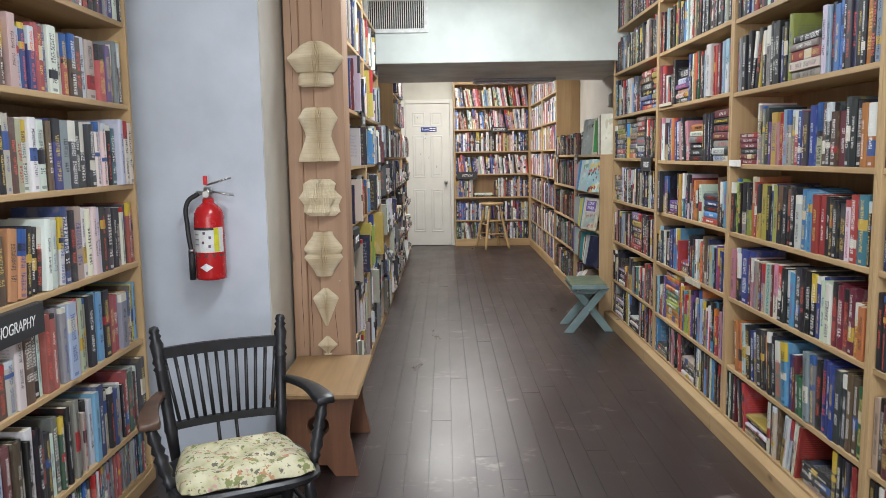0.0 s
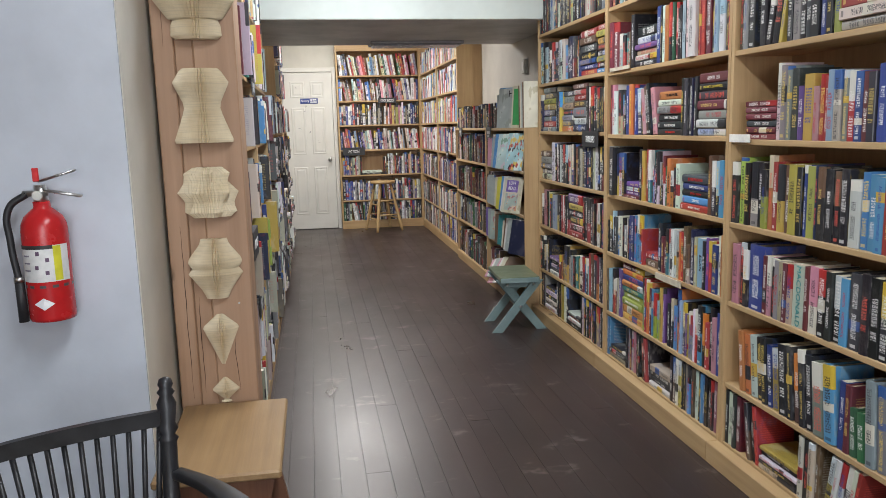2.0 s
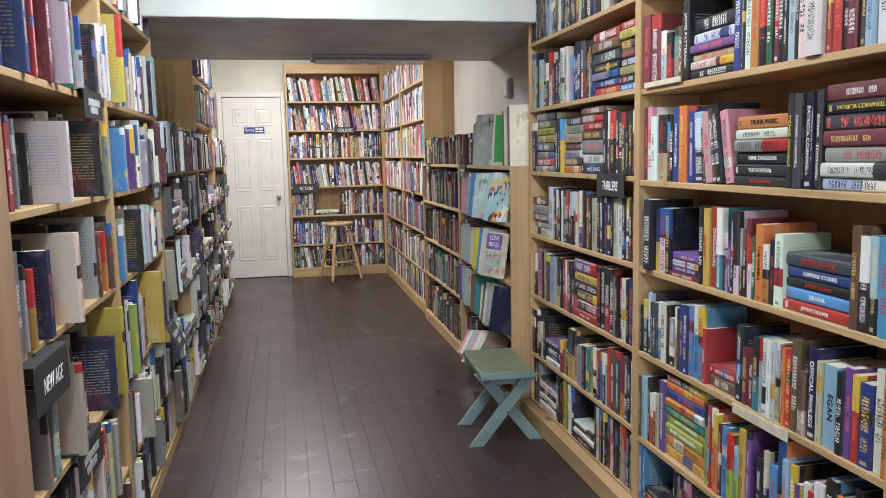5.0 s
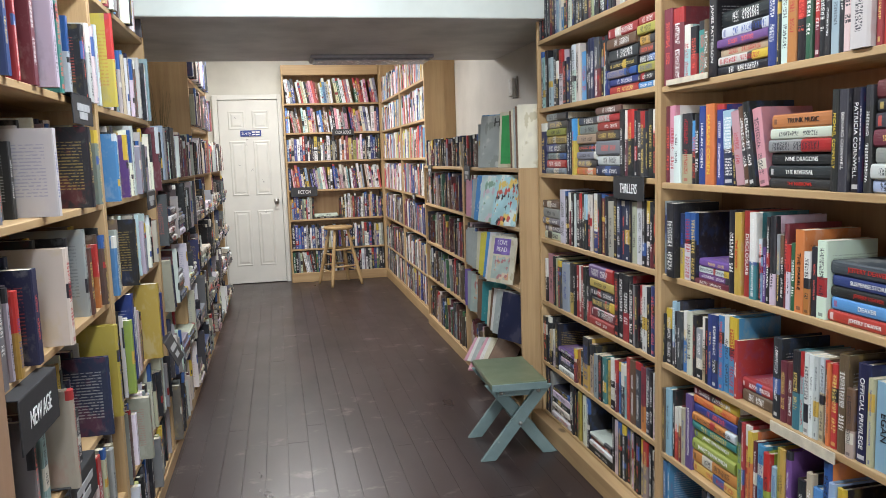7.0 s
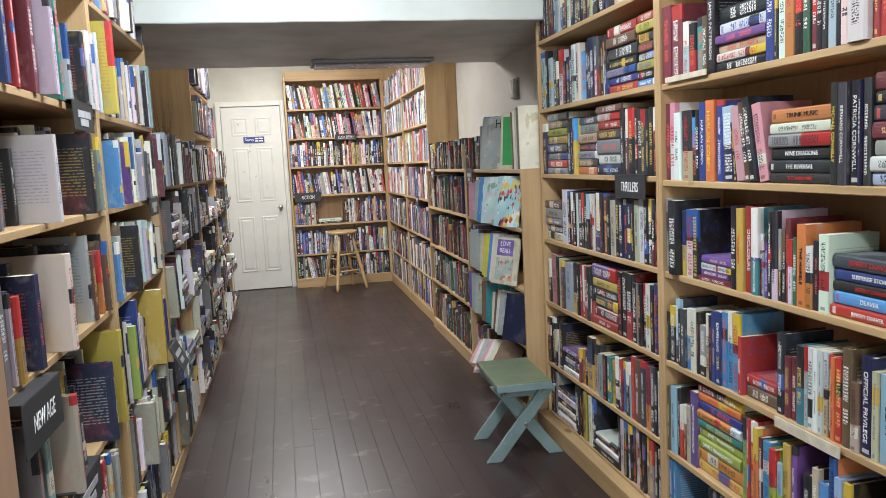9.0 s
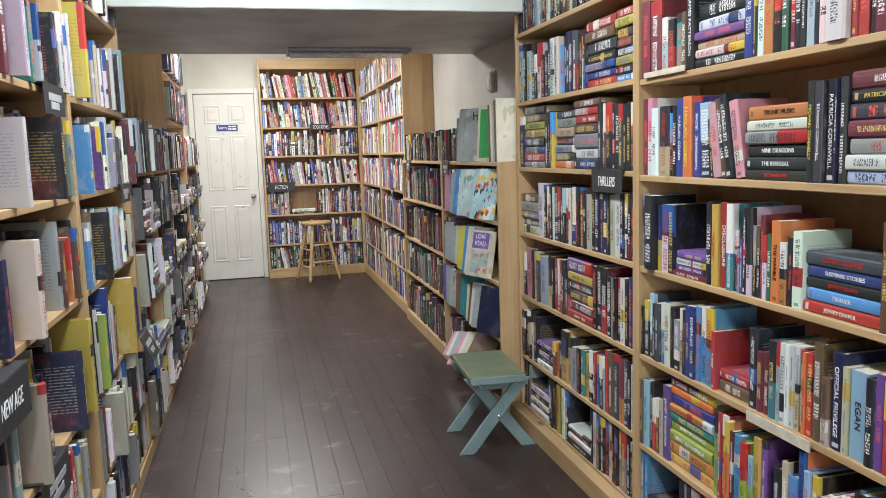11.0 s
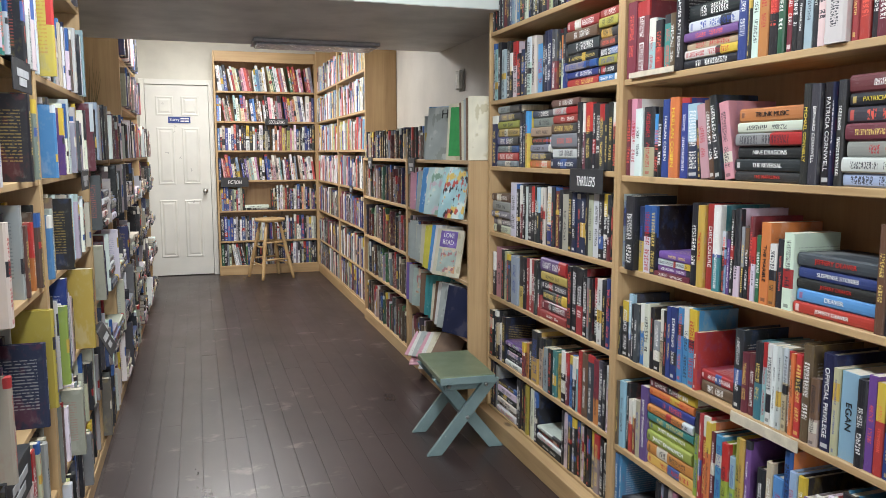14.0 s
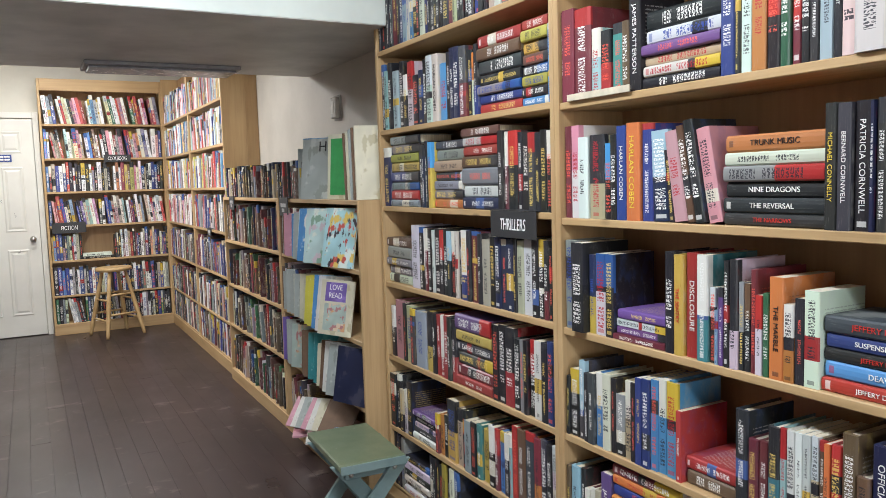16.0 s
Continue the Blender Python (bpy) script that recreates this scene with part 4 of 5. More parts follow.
# ---- door, signs and fittings ----
def door_1():
    ob = base("door_1", pose(DX0, 12.42, 0), "closed white six-panel door with a blue notice", "door")
    ob["kind"] = "structure"
    w, h = DX1 - DX0, DTOP
    slab("door_leaf", (0.003, 0, 0.008), (w - 0.003, 0.036, h - 0.003), DOOR_WHITE, ob, 0.002)
    for x0, x1 in ((0.10, 0.285), (w - 0.285, w - 0.10)):
        for z0, z1 in ((0.20, 0.83), (0.99, 1.60), (1.72, 1.93)):
            bm = bmesh.new()
            lo = [bm.verts.new(v) for v in ((x0, 0.001, z0), (x1, 0.001, z0), (x1, 0.001, z1), (x0, 0.001, z1))]
            k = 0.014
            mid = [bm.verts.new(v) for v in ((x0 + k, -0.006, z0 + k), (x1 - k, -0.006, z0 + k), (x1 - k, -0.006, z1 - k), (x0 + k, -0.006, z1 - k))]
            k2 = 0.03
            low = [bm.verts.new(v) for v in ((x0 + k2, -0.0015, z0 + k2), (x1 - k2, -0.0015, z0 + k2), (x1 - k2, -0.0015, z1 - k2), (x0 + k2, -0.0015, z1 - k2))]
            k3 = 0.05
            top = [bm.verts.new(v) for v in ((x0 + k3, -0.007, z0 + k3), (x1 - k3, -0.007, z0 + k3), (x1 - k3, -0.007, z1 - k3), (x0 + k3, -0.007, z1 - k3))]
            for a, b in ((lo, mid), (mid, low), (low, top)):
                for i in range(4):
                    bm.faces.new((a[i], a[(i + 1) % 4], b[(i + 1) % 4], b[i]))
            bm.faces.new(top)
            part("door_panel", bm, DOOR_WHITE, ob)
    bm = bmesh.new()
    lathe(bm, (w - 0.065, 0, 0.92), (w - 0.065, -0.062, 0.92), ((0, 0.028), (0.12, 0.028), (0.16, 0.011), (0.45, 0.011), (0.55, 0.024), (0.8, 0.027), (0.97, 0.018), (1, 0.004)), 16)
    part("door_handle", bm, METAL, ob, "brushed metal round knob", True)
    sg = slab("notice", (0.225, -0.009, 1.645), (0.45, -0.0005, 1.712), plain("notice_blue", (0.03, 0.06, 0.25), 0.5), ob, 0.001, "blue notice with white lettering")
    bpy.context.view_layer.update()
    writing("Sorry", ob.matrix_world @ Matrix.Translation((0.29, -0.0095, 1.68)) @ Matrix.Rotation(radians(90), 4, "X"), 0.045, SIGN_TEXT, sg)
    bm = bmesh.new()
    for z in (1.665, 1.692):
        for x0, x1 in ((0.35, 0.385), (0.39, 0.435)):
            box(bm, (x0, -0.0103, z - 0.007), (x1, -0.009, z + 0.007))
    part("text_block", bm, SIGN_TEXT, sg)
    # stickers and pencilled marks
    bm = bmesh.new()
    r = random.Random(5)
    for x, z in ((0.18, 1.86), (0.29, 1.62), (0.20, 1.33), (0.33, 1.28), (0.46, 0.80), (0.28, 1.55), (0.44, 1.15)):
        for k in range(3):
            a = r.uniform(0, 6.28)
            rod(bm, (x, -0.0072, z), (x + 0.018 * math.cos(a), -0.0072, z + 0.022 * math.sin(a)), 0.0012, None, 5)
    part("pencil_mark", bm, plain("pencil_grey", (0.12, 0.12, 0.13), 0.7), ob)
    for nm, lo, hi in (("jamb", (-0.055, -0.016, 0), (-0.001, 0.05, h + 0.055)), ("jamb", (w + 0.001, -0.016, 0), (w + 0.05, 0.05, h + 0.055)), ("head_trim", (-0.0005, -0.016, h + 0.001), (w + 0.0005, 0.05, h + 0.055))):
        slab(nm, lo, hi, DOOR_WHITE, ob, 0.003)


door_1()


def sign(m, w, h, text, label, size=0.034, bend=True, slant=0.0):
    """A folded black card that hangs over the edge of a shelf; its face looks along -y of m."""
    ob = base("shelf_sign", m, label, "sign", "shelf signs")
    bm = bmesh.new()
    box(bm, (-w / 2, -0.003, -h), (w / 2, 0.0, 0.004), 0.0008)
    if bend:
        box(bm, (-w / 2, -0.003, 0.0045), (w / 2, 0.05, 0.007), 0.0008)
    card = part("card", bm, SIGN_BLACK, ob)
    bpy.context.view_layer.update()
    if text:
        t = writing(text, m @ Matrix.Translation((0, -0.0036, -h * 0.5)) @ Matrix.Rotation(radians(90), 4, "X"), size, SIGN_TEXT, card, width=w * (0.5 if len(text) < 8 else 0.6))
        t.data.shear = 0.15
    else:
        bm = bmesh.new()
        for k, z in enumerate((-h * 0.36, -h * 0.66)):
            box(bm, (-w * 0.3 + 0.02 * k, -0.0046, z - 0.011), (w * 0.32 - 0.03 * k, -0.0034, z + 0.009))
        part("text_block", bm, plain("faded_lettering", (0.42, 0.42, 0.42), 0.7), card)
    return ob


R_F = RIGHT_X - 0.006
sign(frame_of((R_F, 6.19, 1.262), *RIGHT), 0.245, 0.078, "THRILLERS", "black card shelf sign lettered THRILLERS on a pine shelf", 0.05)
sign(frame_of((0.245, 5.29, 0.925), *LEFT) @ pose(0, 0, 0, 0, 0, 0), 0.25, 0.105, "NEW AGE", "black card shelf sign lettered NEW AGE on a pine shelf", 0.05)
sign(frame_of((0.228, 5.95, 1.556), *LEFT), 0.22, 0.075, "", "faded black card sign on a pine shelf edge")
sign(frame_of((0.228, 7.0, 1.254), *LEFT), 0.2, 0.07, "", "faded black card sign on a pine shelf edge")
sign(frame_of((0.255, 6.98, 0.63), *LEFT) @ pose(0, 0, 0, -25, 0, 0), 0.2, 0.11, "", "tilted black card sign among the aisle books")
sign(frame_of((0.228, 5.62, 0.61), *LEFT), 0.25, 0.1, "", "faded black card sign on a pine shelf edge")
sign(frame_of((-0.485, 3.40, 0.885), *LEFT), 0.3, 0.085, "BIOGRAPHY", "black card shelf sign lettered BIOGRAPHY on a pine shelf", 0.045)
sign(frame_of((1.49, FAR_Y - 0.006, 1.69), *FAR), 0.24, 0.062, "COOK BOOKS", "black card shelf sign lettered COOK BOOKS", 0.05)
sign(frame_of((1.03, FAR_Y - 0.006, 1.06), *FAR), 0.29, 0.095, "FICTION", "black card shelf sign lettered FICTION", 0.055)
sign(frame_of((LOW_X - 0.006, 8.23, 1.288), *RIGHT), 0.15, 0.09, "", "faded black card sign on the low bookcase")
sign(frame_of((LOW_X - 0.006, 9.4, 1.288), *RIGHT), 0.13, 0.08, "", "faded black card sign on the low bookcase")
sign(frame_of((LOW_X + 0.02, 10.3, 1.038), *RIGHT), 0.13, 0.05, "", "faded black card sign on a far shelf edge")

TAPE = plain("yellowed_tape", (0.62, 0.55, 0.42), 0.35)
for y, z, w, lab in ((4.71, 1.258, 0.13, "crumpled white paper label taped to a shelf edge"), (5.24, 0.64, 0.24, "long clear price label taped to a shelf edge"), (5.80, 1.5775, 0.24, "pale printed price strip on a shelf edge")):
    ob = tagged(slab("shelf_label", (R_F - 0.0005, y - w / 2, z - (0.026 if z < 1.4 else 0.015)), (R_F + 0.004, y + w / 2, z + 0.0025), PAPER if y < 5 else TAPE, None, 0.0008), lab, "label")


def thermostat():
    ob = base("thermostat", frame_of((FAR_R, 8.13, 1.70), *RIGHT), "small grey thermostat box on the beige wall", "thermostat")
    slab("wall_plate", (-0.05, -0.008, -0.005), (0.05, 0, 0.125), plain("grey_plastic", (0.42, 0.41, 0.38), 0.45), ob, 0.004)
    slab("cover", (-0.042, -0.032, 0.005), (0.042, -0.0085, 0.115), plain("grey_plastic_cover", (0.50, 0.49, 0.45), 0.4), ob, 0.006)
    slab("dial_window", (-0.02, -0.0345, 0.03), (0.015, -0.0325, 0.095), plain("dial_pale", (0.66, 0.66, 0.62), 0.3), ob, 0.001)


thermostat()
structure("trim_right", (2.0965, 9.715, 0), (FAR_R - 0.002, 9.78, 2.75), PINE_Z, "pine casing board on the wall beside the tall bookcase", "trim")


def vent():
    ob = base("air_vent", pose(0.37, HEAD_Y, 2.20), "white louvred air vent in the pale green wall", "vent")
    white = plain("vent_white", (0.72, 0.73, 0.70), 0.45)
    for nm, lo, hi in (("frame_side", (-0.235, -0.012, 0.0), (-0.205, 0, 0.26)), ("frame_side", (0.205, -0.012, 0.0), (0.235, 0, 0.26)), ("frame_rail", (-0.2045, -0.012, 0.0), (0.2045, 0, 0.03)), ("frame_rail", (-0.2045, -0.012, 0.23), (0.2045, 0, 0.26))):
        slab(nm, lo, hi, white, ob, 0.002)
    # near-black sheet stands in for the shade behind the slats
    slab("backing", (-0.2045, -0.001, 0.0305), (0.2045, 0.0, 0.2295), plain("vent_dark", (0.03, 0.03, 0.03), 0.8), ob)
    bm = bmesh.new()
    box(bm, (-0.0025, -0.011, 0.031), (0.0025, -0.002, 0.229))
    me = mesh_of("slat", bm, white)
    for i in range(26):
        s = new("slat", me)
        s.parent = ob
        s.location = (-0.196 + i * 0.0157, 0, 0)


vent()


def soffit_light():
    ob = base("ceiling_light", pose(1.35, 8.41, SOFFIT_Z), "unlit slim fluorescent fitting under the low soffit", "lamp")
    slab("housing", (-0.37, -0.13, -0.022), (0.37, 0.13, -0.0005), plain("fitting_grey", (0.30, 0.29, 0.30), 0.4), ob, 0.004)
    slab("diffuser", (-0.35, -0.11, -0.034), (0.35, 0.11, -0.0225), plain("diffuser_grey", (0.40, 0.40, 0.44), 0.25), ob, 0.006)


soffit_light()


# ---- timber post, folded books, oak bench ----
def timber_post():
    ob = base("timber_post", pose(0, 4.9, 0), "rough reddish fir timber post with drying cracks", "post")
    for nm, x0, x1, y0 in (("board", -0.016, 0.052, 0.0), ("core", 0.0525, 0.112, 0.005), ("board", 0.1125, 0.25, 0.0)):
        bm = bmesh.new()
        box(bm, (x0, y0, 0), (x1, 0.2, TOP), 0.004)
        part(nm, bm, FIR, ob)
    r = random.Random(4)
    dark = plain("crack_dark", (0.06, 0.03, 0.02), 0.9)
    for x, z0, z1 in ((0.03, 0.38, 1.0), (0.02, 1.6, 2.4), (0.165, 1.85, 2.3), (0.19, 0.4, 0.62), (0.07, 0.4, 0.75)):
        bm = bmesh.new()
        z, n_ = z0, 14
        rows = []
        for k in range(n_ + 1):
            t = k / n_
            w = 0.0003 + 0.0011 * math.sin(math.pi * t) * r.uniform(0.5, 1.2)
            x += r.uniform(-0.002, 0.002)
            rows.append([bm.verts.new((x + dx, -0.0006, z0 + (z1 - z0) * t)) for dx in (-w, w)])
        for p, o in zip(rows, rows[1:]):
            bm.faces.new((p[0], p[1], o[1], o[0]))
        part("crack", bm, dark, ob)
    for z in (1.05, 1.77, 0.72, 1.31):
        bm = bmesh.new()
        rod(bm, (0.205, 0.001, z), (0.205, -0.002, z), 0.004, None, 8)
        part("nail_head", bm, METAL, ob)


timber_post()


def page_paper():
    m, n, l, bs = material("aged_pages")
    tc = n.new("ShaderNodeTexCoord")
    f, g = noise_of(n, l, tc.outputs["Object"], 14, 5), noise_of(n, l, tc.outputs["Object"], 1.0, 2, 0.5, (10, 10, 420))
    col = ramp(n, l, f, ((0.3, (0.62, 0.50, 0.32)), (0.7, (0.76, 0.66, 0.48))))
    l.new(mix(n, l, calc(n, l, "MULTIPLY", ramp(n, l, g, ((0.5, (0, 0, 0)), (0.6, (1, 1, 1)))), 0.18), col, (0.3, 0.25, 0.2)), bs.inputs["Base Color"])
    bs.inputs["Roughness"].default_value = 0.85
    return m


AGED = page_paper()


def folded_book(x, z, profile, label, leaves=34, lobes=0, pleat=0.8):
    """Pages folded into a half-round fan against the post; profile: (height, radius)."""
    ob = base("folded_book", pose(x, 4.898, z), label, "paper ornament", "folded book ornaments on the post")
    bm = bmesh.new()
    cols = []
    for i in range(2 * leaves + 1):
        a = math.pi * i / (2 * leaves)
        col = []
        for h, r in profile:
            k = r * (pleat if i % 2 else 1.0) * (1 + (0.2 * math.sin(lobes * a + 30 * h) if lobes else 0))
            col.append(bm.verts.new((k * math.cos(a), -0.004 - 0.66 * k * math.sin(a), h)))
        cols.append(col)
    for p, o in zip(cols, cols[1:]):
        for j in range(len(profile) - 1):
            bm.faces.new((p[j], p[j + 1], o[j + 1], o[j]))
    for e in (0, len(profile) - 1):
        bm.faces.new([c[e] for c in cols])
    part("folded_page_fan", bm, AGED, ob)
    slab("cover_board", (-0.008, -0.004, profile[-1][0] * 0.3), (0.008, 0.001, profile[-1][0] * 0.9), PAPER, ob)


FOLD = "aged book folded into a %s paper ornament"
folded_book(0.128, 1.62, ((0, 0.066), (0.012, 0.082), (0.045, 0.080), (0.062, 0.072), (0.066, 0.088), (0.125, 0.130), (0.135, 0.128), (0.19, 0.062), (0.205, 0.03)), FOLD % "mushroom-shaped", 30)
folded_book(0.130, 1.282, ((0, 0.094), (0.012, 0.095), (0.095, 0.064), (0.115, 0.059), (0.135, 0.062), (0.19, 0.088), (0.2, 0.091), (0.236, 0.068), (0.245, 0.058)), FOLD % "yellowed hourglass-shaped", 26)
folded_book(0.132, 1.03, ((0, 0.058), (0.018, 0.076), (0.05, 0.068), (0.085, 0.088), (0.12, 0.070), (0.15, 0.072), (0.17, 0.046)), FOLD % "star-shaped", 28, 6, 0.93)
folded_book(0.135, 0.745, ((0, 0.036), (0.03, 0.05), (0.075, 0.082), (0.088, 0.092), (0.1, 0.084), (0.107, 0.078), (0.114, 0.084), (0.128, 0.091), (0.142, 0.087), (0.19, 0.05), (0.21, 0.044)), FOLD % "onion-shaped", 28)
folded_book(0.138, 0.505, ((0, 0.006), (0.12, 0.056), (0.132, 0.061), (0.142, 0.056), (0.182, 0.010)), FOLD % "kite-shaped", 22)
folded_book(0.14, 0.3655, ((0, 0.018), (0.004, 0.018), (0.008, 0.008), (0.012, 0.01), (0.045, 0.046), (0.05, 0.046), (0.09, 0.006)), FOLD % "small diamond-shaped", 18)


def oak_bench():
    ob = base("side_bench", pose(0.0, 4.28, 0), "low worn oak bench with a board leg, against the post", "bench")
    slab("seat_board", (-0.005, 0, 0.338), (0.352, 0.605, 0.364), OAK, ob, 0.006)
    for y in (0.045, 0.54):
        bm = bmesh.new()
        n_ = 32
        hole, outer = [], []
        for i in range(n_):
            a = 2 * math.pi * i / n_
            hole.append((0.18 + 0.045 * math.cos(a), 0.215 + 0.045 * math.sin(a)))
            c, s_ = math.cos(a), math.sin(a)
            k = 1 / max(abs(c), abs(s_))
            px, pz = 0.18 + 0.15 * c * k, 0.169 + 0.168 * s_ * k
            px = 0.18 + (px - 0.18) * (0.82 + 0.24 * abs(pz - 0.19) / 0.19)
            if pz < 0.01 and abs(px - 0.18) < 0.06:
                pz = 0.05
            outer.append((px, pz))
        rings = [[bm.verts.new((px, yy, pz)) for px, pz in ring] for yy in (y, y + 0.024) for ring in (outer, hole)]
        of, hf, ob_, hb = rings
        for i in range(n_):
            j = (i + 1) % n_
            for a, b in ((of, hf), (hb, ob_), (hf, hb), (ob_, of)):
                bm.faces.new((a[i], a[j], b[j], b[i]))
        part("board_leg", bm, OAK_LEG, ob)
    slab("stretcher", (0.168, 0.0695, 0.10), (0.192, 0.5395, 0.15), OAK_LEG, ob, 0.003)


oak_bench()


# ---- rocking chair ----
BLACK = plain("worn_black_lacquer", (0.018, 0.018, 0.02), 0.38, 0.0, 0.4, 22)
ARM_WORN = plain("worn_arm_wood", (0.10, 0.055, 0.035), 0.4, 0.0, 0.5, 14)


def cushion_cloth():
    m, n, l, bs = material("floral_cushion_cloth")
    tc = n.new("ShaderNodeTexCoord")
    v = tc.outputs["Object"]
    col = ramp(n, l, noise_of(n, l, v, 18, 3), ((0.35, (0.46, 0.43, 0.25)), (0.6, (0.60, 0.56, 0.39))))
    for sc, lo, hi, c in ((26, 0.57, 0.61, (0.22, 0.24, 0.09)), (34, 0.60, 0.63, (0.45, 0.22, 0.12)), (44, 0.60, 0.63, (0.14, 0.13, 0.10)), (21, 0.62, 0.65, (0.55, 0.30, 0.28))):
        f = ramp(n, l, noise_of(n, l, v, sc, 3, 0.6), ((lo, (0, 0, 0)), (hi, (1, 1, 1))))
        col = mix(n, l, f, col, c)
    l.new(col, bs.inputs["Base Color"])
    bs.inputs["Roughness"].default_value = 0.9
    bump(n, l, bs, noise_of(n, l, v, 500, 2), 0.3)
    return m


def rocking_chair():
    ob = base("rocking_chair", pose(0.045, 3.66, 0, 0, 0, 25), "black lacquered spindle-back rocking chair with a floral cushion", "chair")
    turned = ((0, 0.017), (0.08, 0.014), (0.16, 0.02), (0.2, 0.013), (0.3, 0.022), (0.42, 0.018), (0.5, 0.023), (0.56, 0.014), (0.62, 0.022), (0.72, 0.014), (0.8, 0.021), (0.9, 0.016), (1, 0.018))
    post = ((0, 0.016), (0.2, 0.019), (0.22, 0.022), (0.3, 0.019), (0.66, 0.019), (0.68, 0.024), (0.7, 0.016), (0.73, 0.024), (0.76, 0.018), (0.86, 0.023), (0.9, 0.015), (0.92, 0.021), (0.94, 0.014), (0.96, 0.018), (0.99, 0.014), (1, 0.004))

    def back_y(z):
        return 0.19 + (z - 0.31) * 0.26

    for s in (-1, 1):
        bm = bmesh.new()
        lathe(bm, (s * 0.175, back_y(0.31), 0.31), (s * 0.214, back_y(0.745), 0.745), post)
        part("back_post", bm, BLACK, ob, "", True)
        bm = bmesh.new()
        prof = []
        for i in range(9):
            t = i / 8
            prof.append((s * (0.205 + 0.06 * math.sin(t * 1.6)), back_y(0.53) - t * 0.33, 0.525 + 0.012 * math.sin(t * 3.1), 0.018 + 0.022 * t ** 2 if t < 0.95 else 0.03))
        vs = []
        for x, y, z, w in prof:
            vs.append([bm.verts.new((x - w, y, z - 0.011)), bm.verts.new((x + w, y, z - 0.011)), bm.verts.new((x + w * 0.9, y, z + 0.011)), bm.verts.new((x - w * 0.9, y, z + 0.011))])
        for a, b in zip(vs, vs[1:]):
            for i in range(4):
                bm.faces.new((a[i], a[(i + 1) % 4], b[(i + 1) % 4], b[i]))
        bm.faces.new(vs[0])
        bm.faces.new(vs[-1])
        bmesh.ops.bevel(bm, geom=list(bm.edges), offset=0.003, segments=1, affect="EDGES")
        part("arm", bm, [ARM_WORN if s < 0 else BLACK], ob, "arm with worn lacquer", True)
        bm = bmesh.new()
        lathe(bm, (s * 0.215, -0.085, 0.325), (s * 0.262, -0.05, 0.515), turned)
        part("arm_support", bm, BLACK, ob, "", True)
        for y, x in ((-0.15, 0.18), (0.15, 0.16)):
            bm = bmesh.new()
            lathe(bm, (s * (x + 0.03), y * 1.12, 0.045), (s * x, y, 0.315), turned)
            part("leg", bm, BLACK, ob, "", True)
        bm = bmesh.new()
        vs = []
        for i in range(13):
            t = -1 + 2 * i / 12
            y, z = 0.40 * t + 0.03, 0.018 + 0.062 * t * t
            vs.append([bm.verts.new((s * 0.235 + dx, y, z + dz)) for dx, dz in ((-0.011, -0.018), (0.011, -0.018), (0.011, 0.018), (-0.011, 0.018))])
        for a, b in zip(vs, vs[1:]):
            for i in range(4):
                bm.faces.new((a[i], a[(i + 1) % 4], b[(i + 1) % 4], b[i]))
        bm.faces.new(vs[0])
        bm.faces.new(vs[-1])
        part("rocker", bm, BLACK, ob)
        bm = bmesh.new()
        rod(bm, (s * 0.228, -0.15, 0.15), (s * 0.205, 0.165, 0.15), 0.009)
        part("side_stretcher", bm, BLACK, ob, "", True)
    for y, z in ((-0.155, 0.13), (-0.155, 0.2), (0.165, 0.14)):
        bm = bmesh.new()
        rod(bm, (-0.215, y, z), (0.215, y, z), 0.0095)
        part("stretcher", bm, BLACK, ob, "", True)

    def rail(z0, z1, bow):
        bm = bmesh.new()
        vs = []
        for i in range(9):
            t = -1 + i / 4
            x = (0.168 + (z0 - 0.31) * 0.135) * t
            up = 0.004 * (1 - t * t)
            y = back_y((z0 + z1) / 2) + bow * (1 - t * t)
            vs.append([bm.verts.new((x, y + dy, z + up)) for dy, z in ((-0.009, z0), (0.009, z0), (0.009, z1), (-0.009, z1))])
        for a, b in zip(vs, vs[1:]):
            for i in range(4):
                bm.faces.new((a[i], a[(i + 1) % 4], b[(i + 1) % 4], b[i]))
        bm.faces.new(vs[0])
        bm.faces.new(vs[-1])
        return bm

    part("crest_rail", rail(0.635, 0.672, 0.014), BLACK, ob)
    part("lower_rail", rail(0.405, 0.43, 0.012), BLACK, ob)
    for i in range(12):
        t = -1 + 2 * (i + 0.5) / 12
        bm = bmesh.new()
        x = 0.2 * t
        rod(bm, (x * 0.84, back_y(0.42) + 0.012 * (1 - t * t), 0.43), (x * 1.02, back_y(0.655) + 0.014 * (1 - t * t), 0.64), 0.0062, None, 10)
        part("spindle", bm, BLACK, ob, "", True)
    for x in (-0.03, 0.03):
        bm = bmesh.new()
        rod(bm, (x, 0.19, 0.325), (x, back_y(0.41) + 0.012, 0.41), 0.006, None, 8)
        part("spindle", bm, BLACK, ob, "", True)
    bm = bmesh.new()
    rows = []
    for k, (sc, z) in enumerate(((0.94, 0.305), (1.0, 0.315), (1.0, 0.328), (0.95, 0.336))):
        ring = []
        for i in range(40):
            a = 2 * math.pi * i / 40
            c, s_ = math.cos(a), math.sin(a)
            ex = 0.55
            x = 0.225 * sc * math.copysign(abs(c) ** ex, c) * (1.0 - 0.12 * s_)
            y = 0.205 * sc * math.copysign(abs(s_) ** ex, s_)
            ring.append(bm.verts.new((x, y - 0.005, z)))
        rows.append(ring)
    for a, b in zip(rows, rows[1:]):
        for i in range(40):
            bm.faces.new((a[i], a[(i + 1) % 40], b[(i + 1) % 40], b[i]))
    bm.faces.new(rows[0][::-1])
    bm.faces.new(rows[-1])
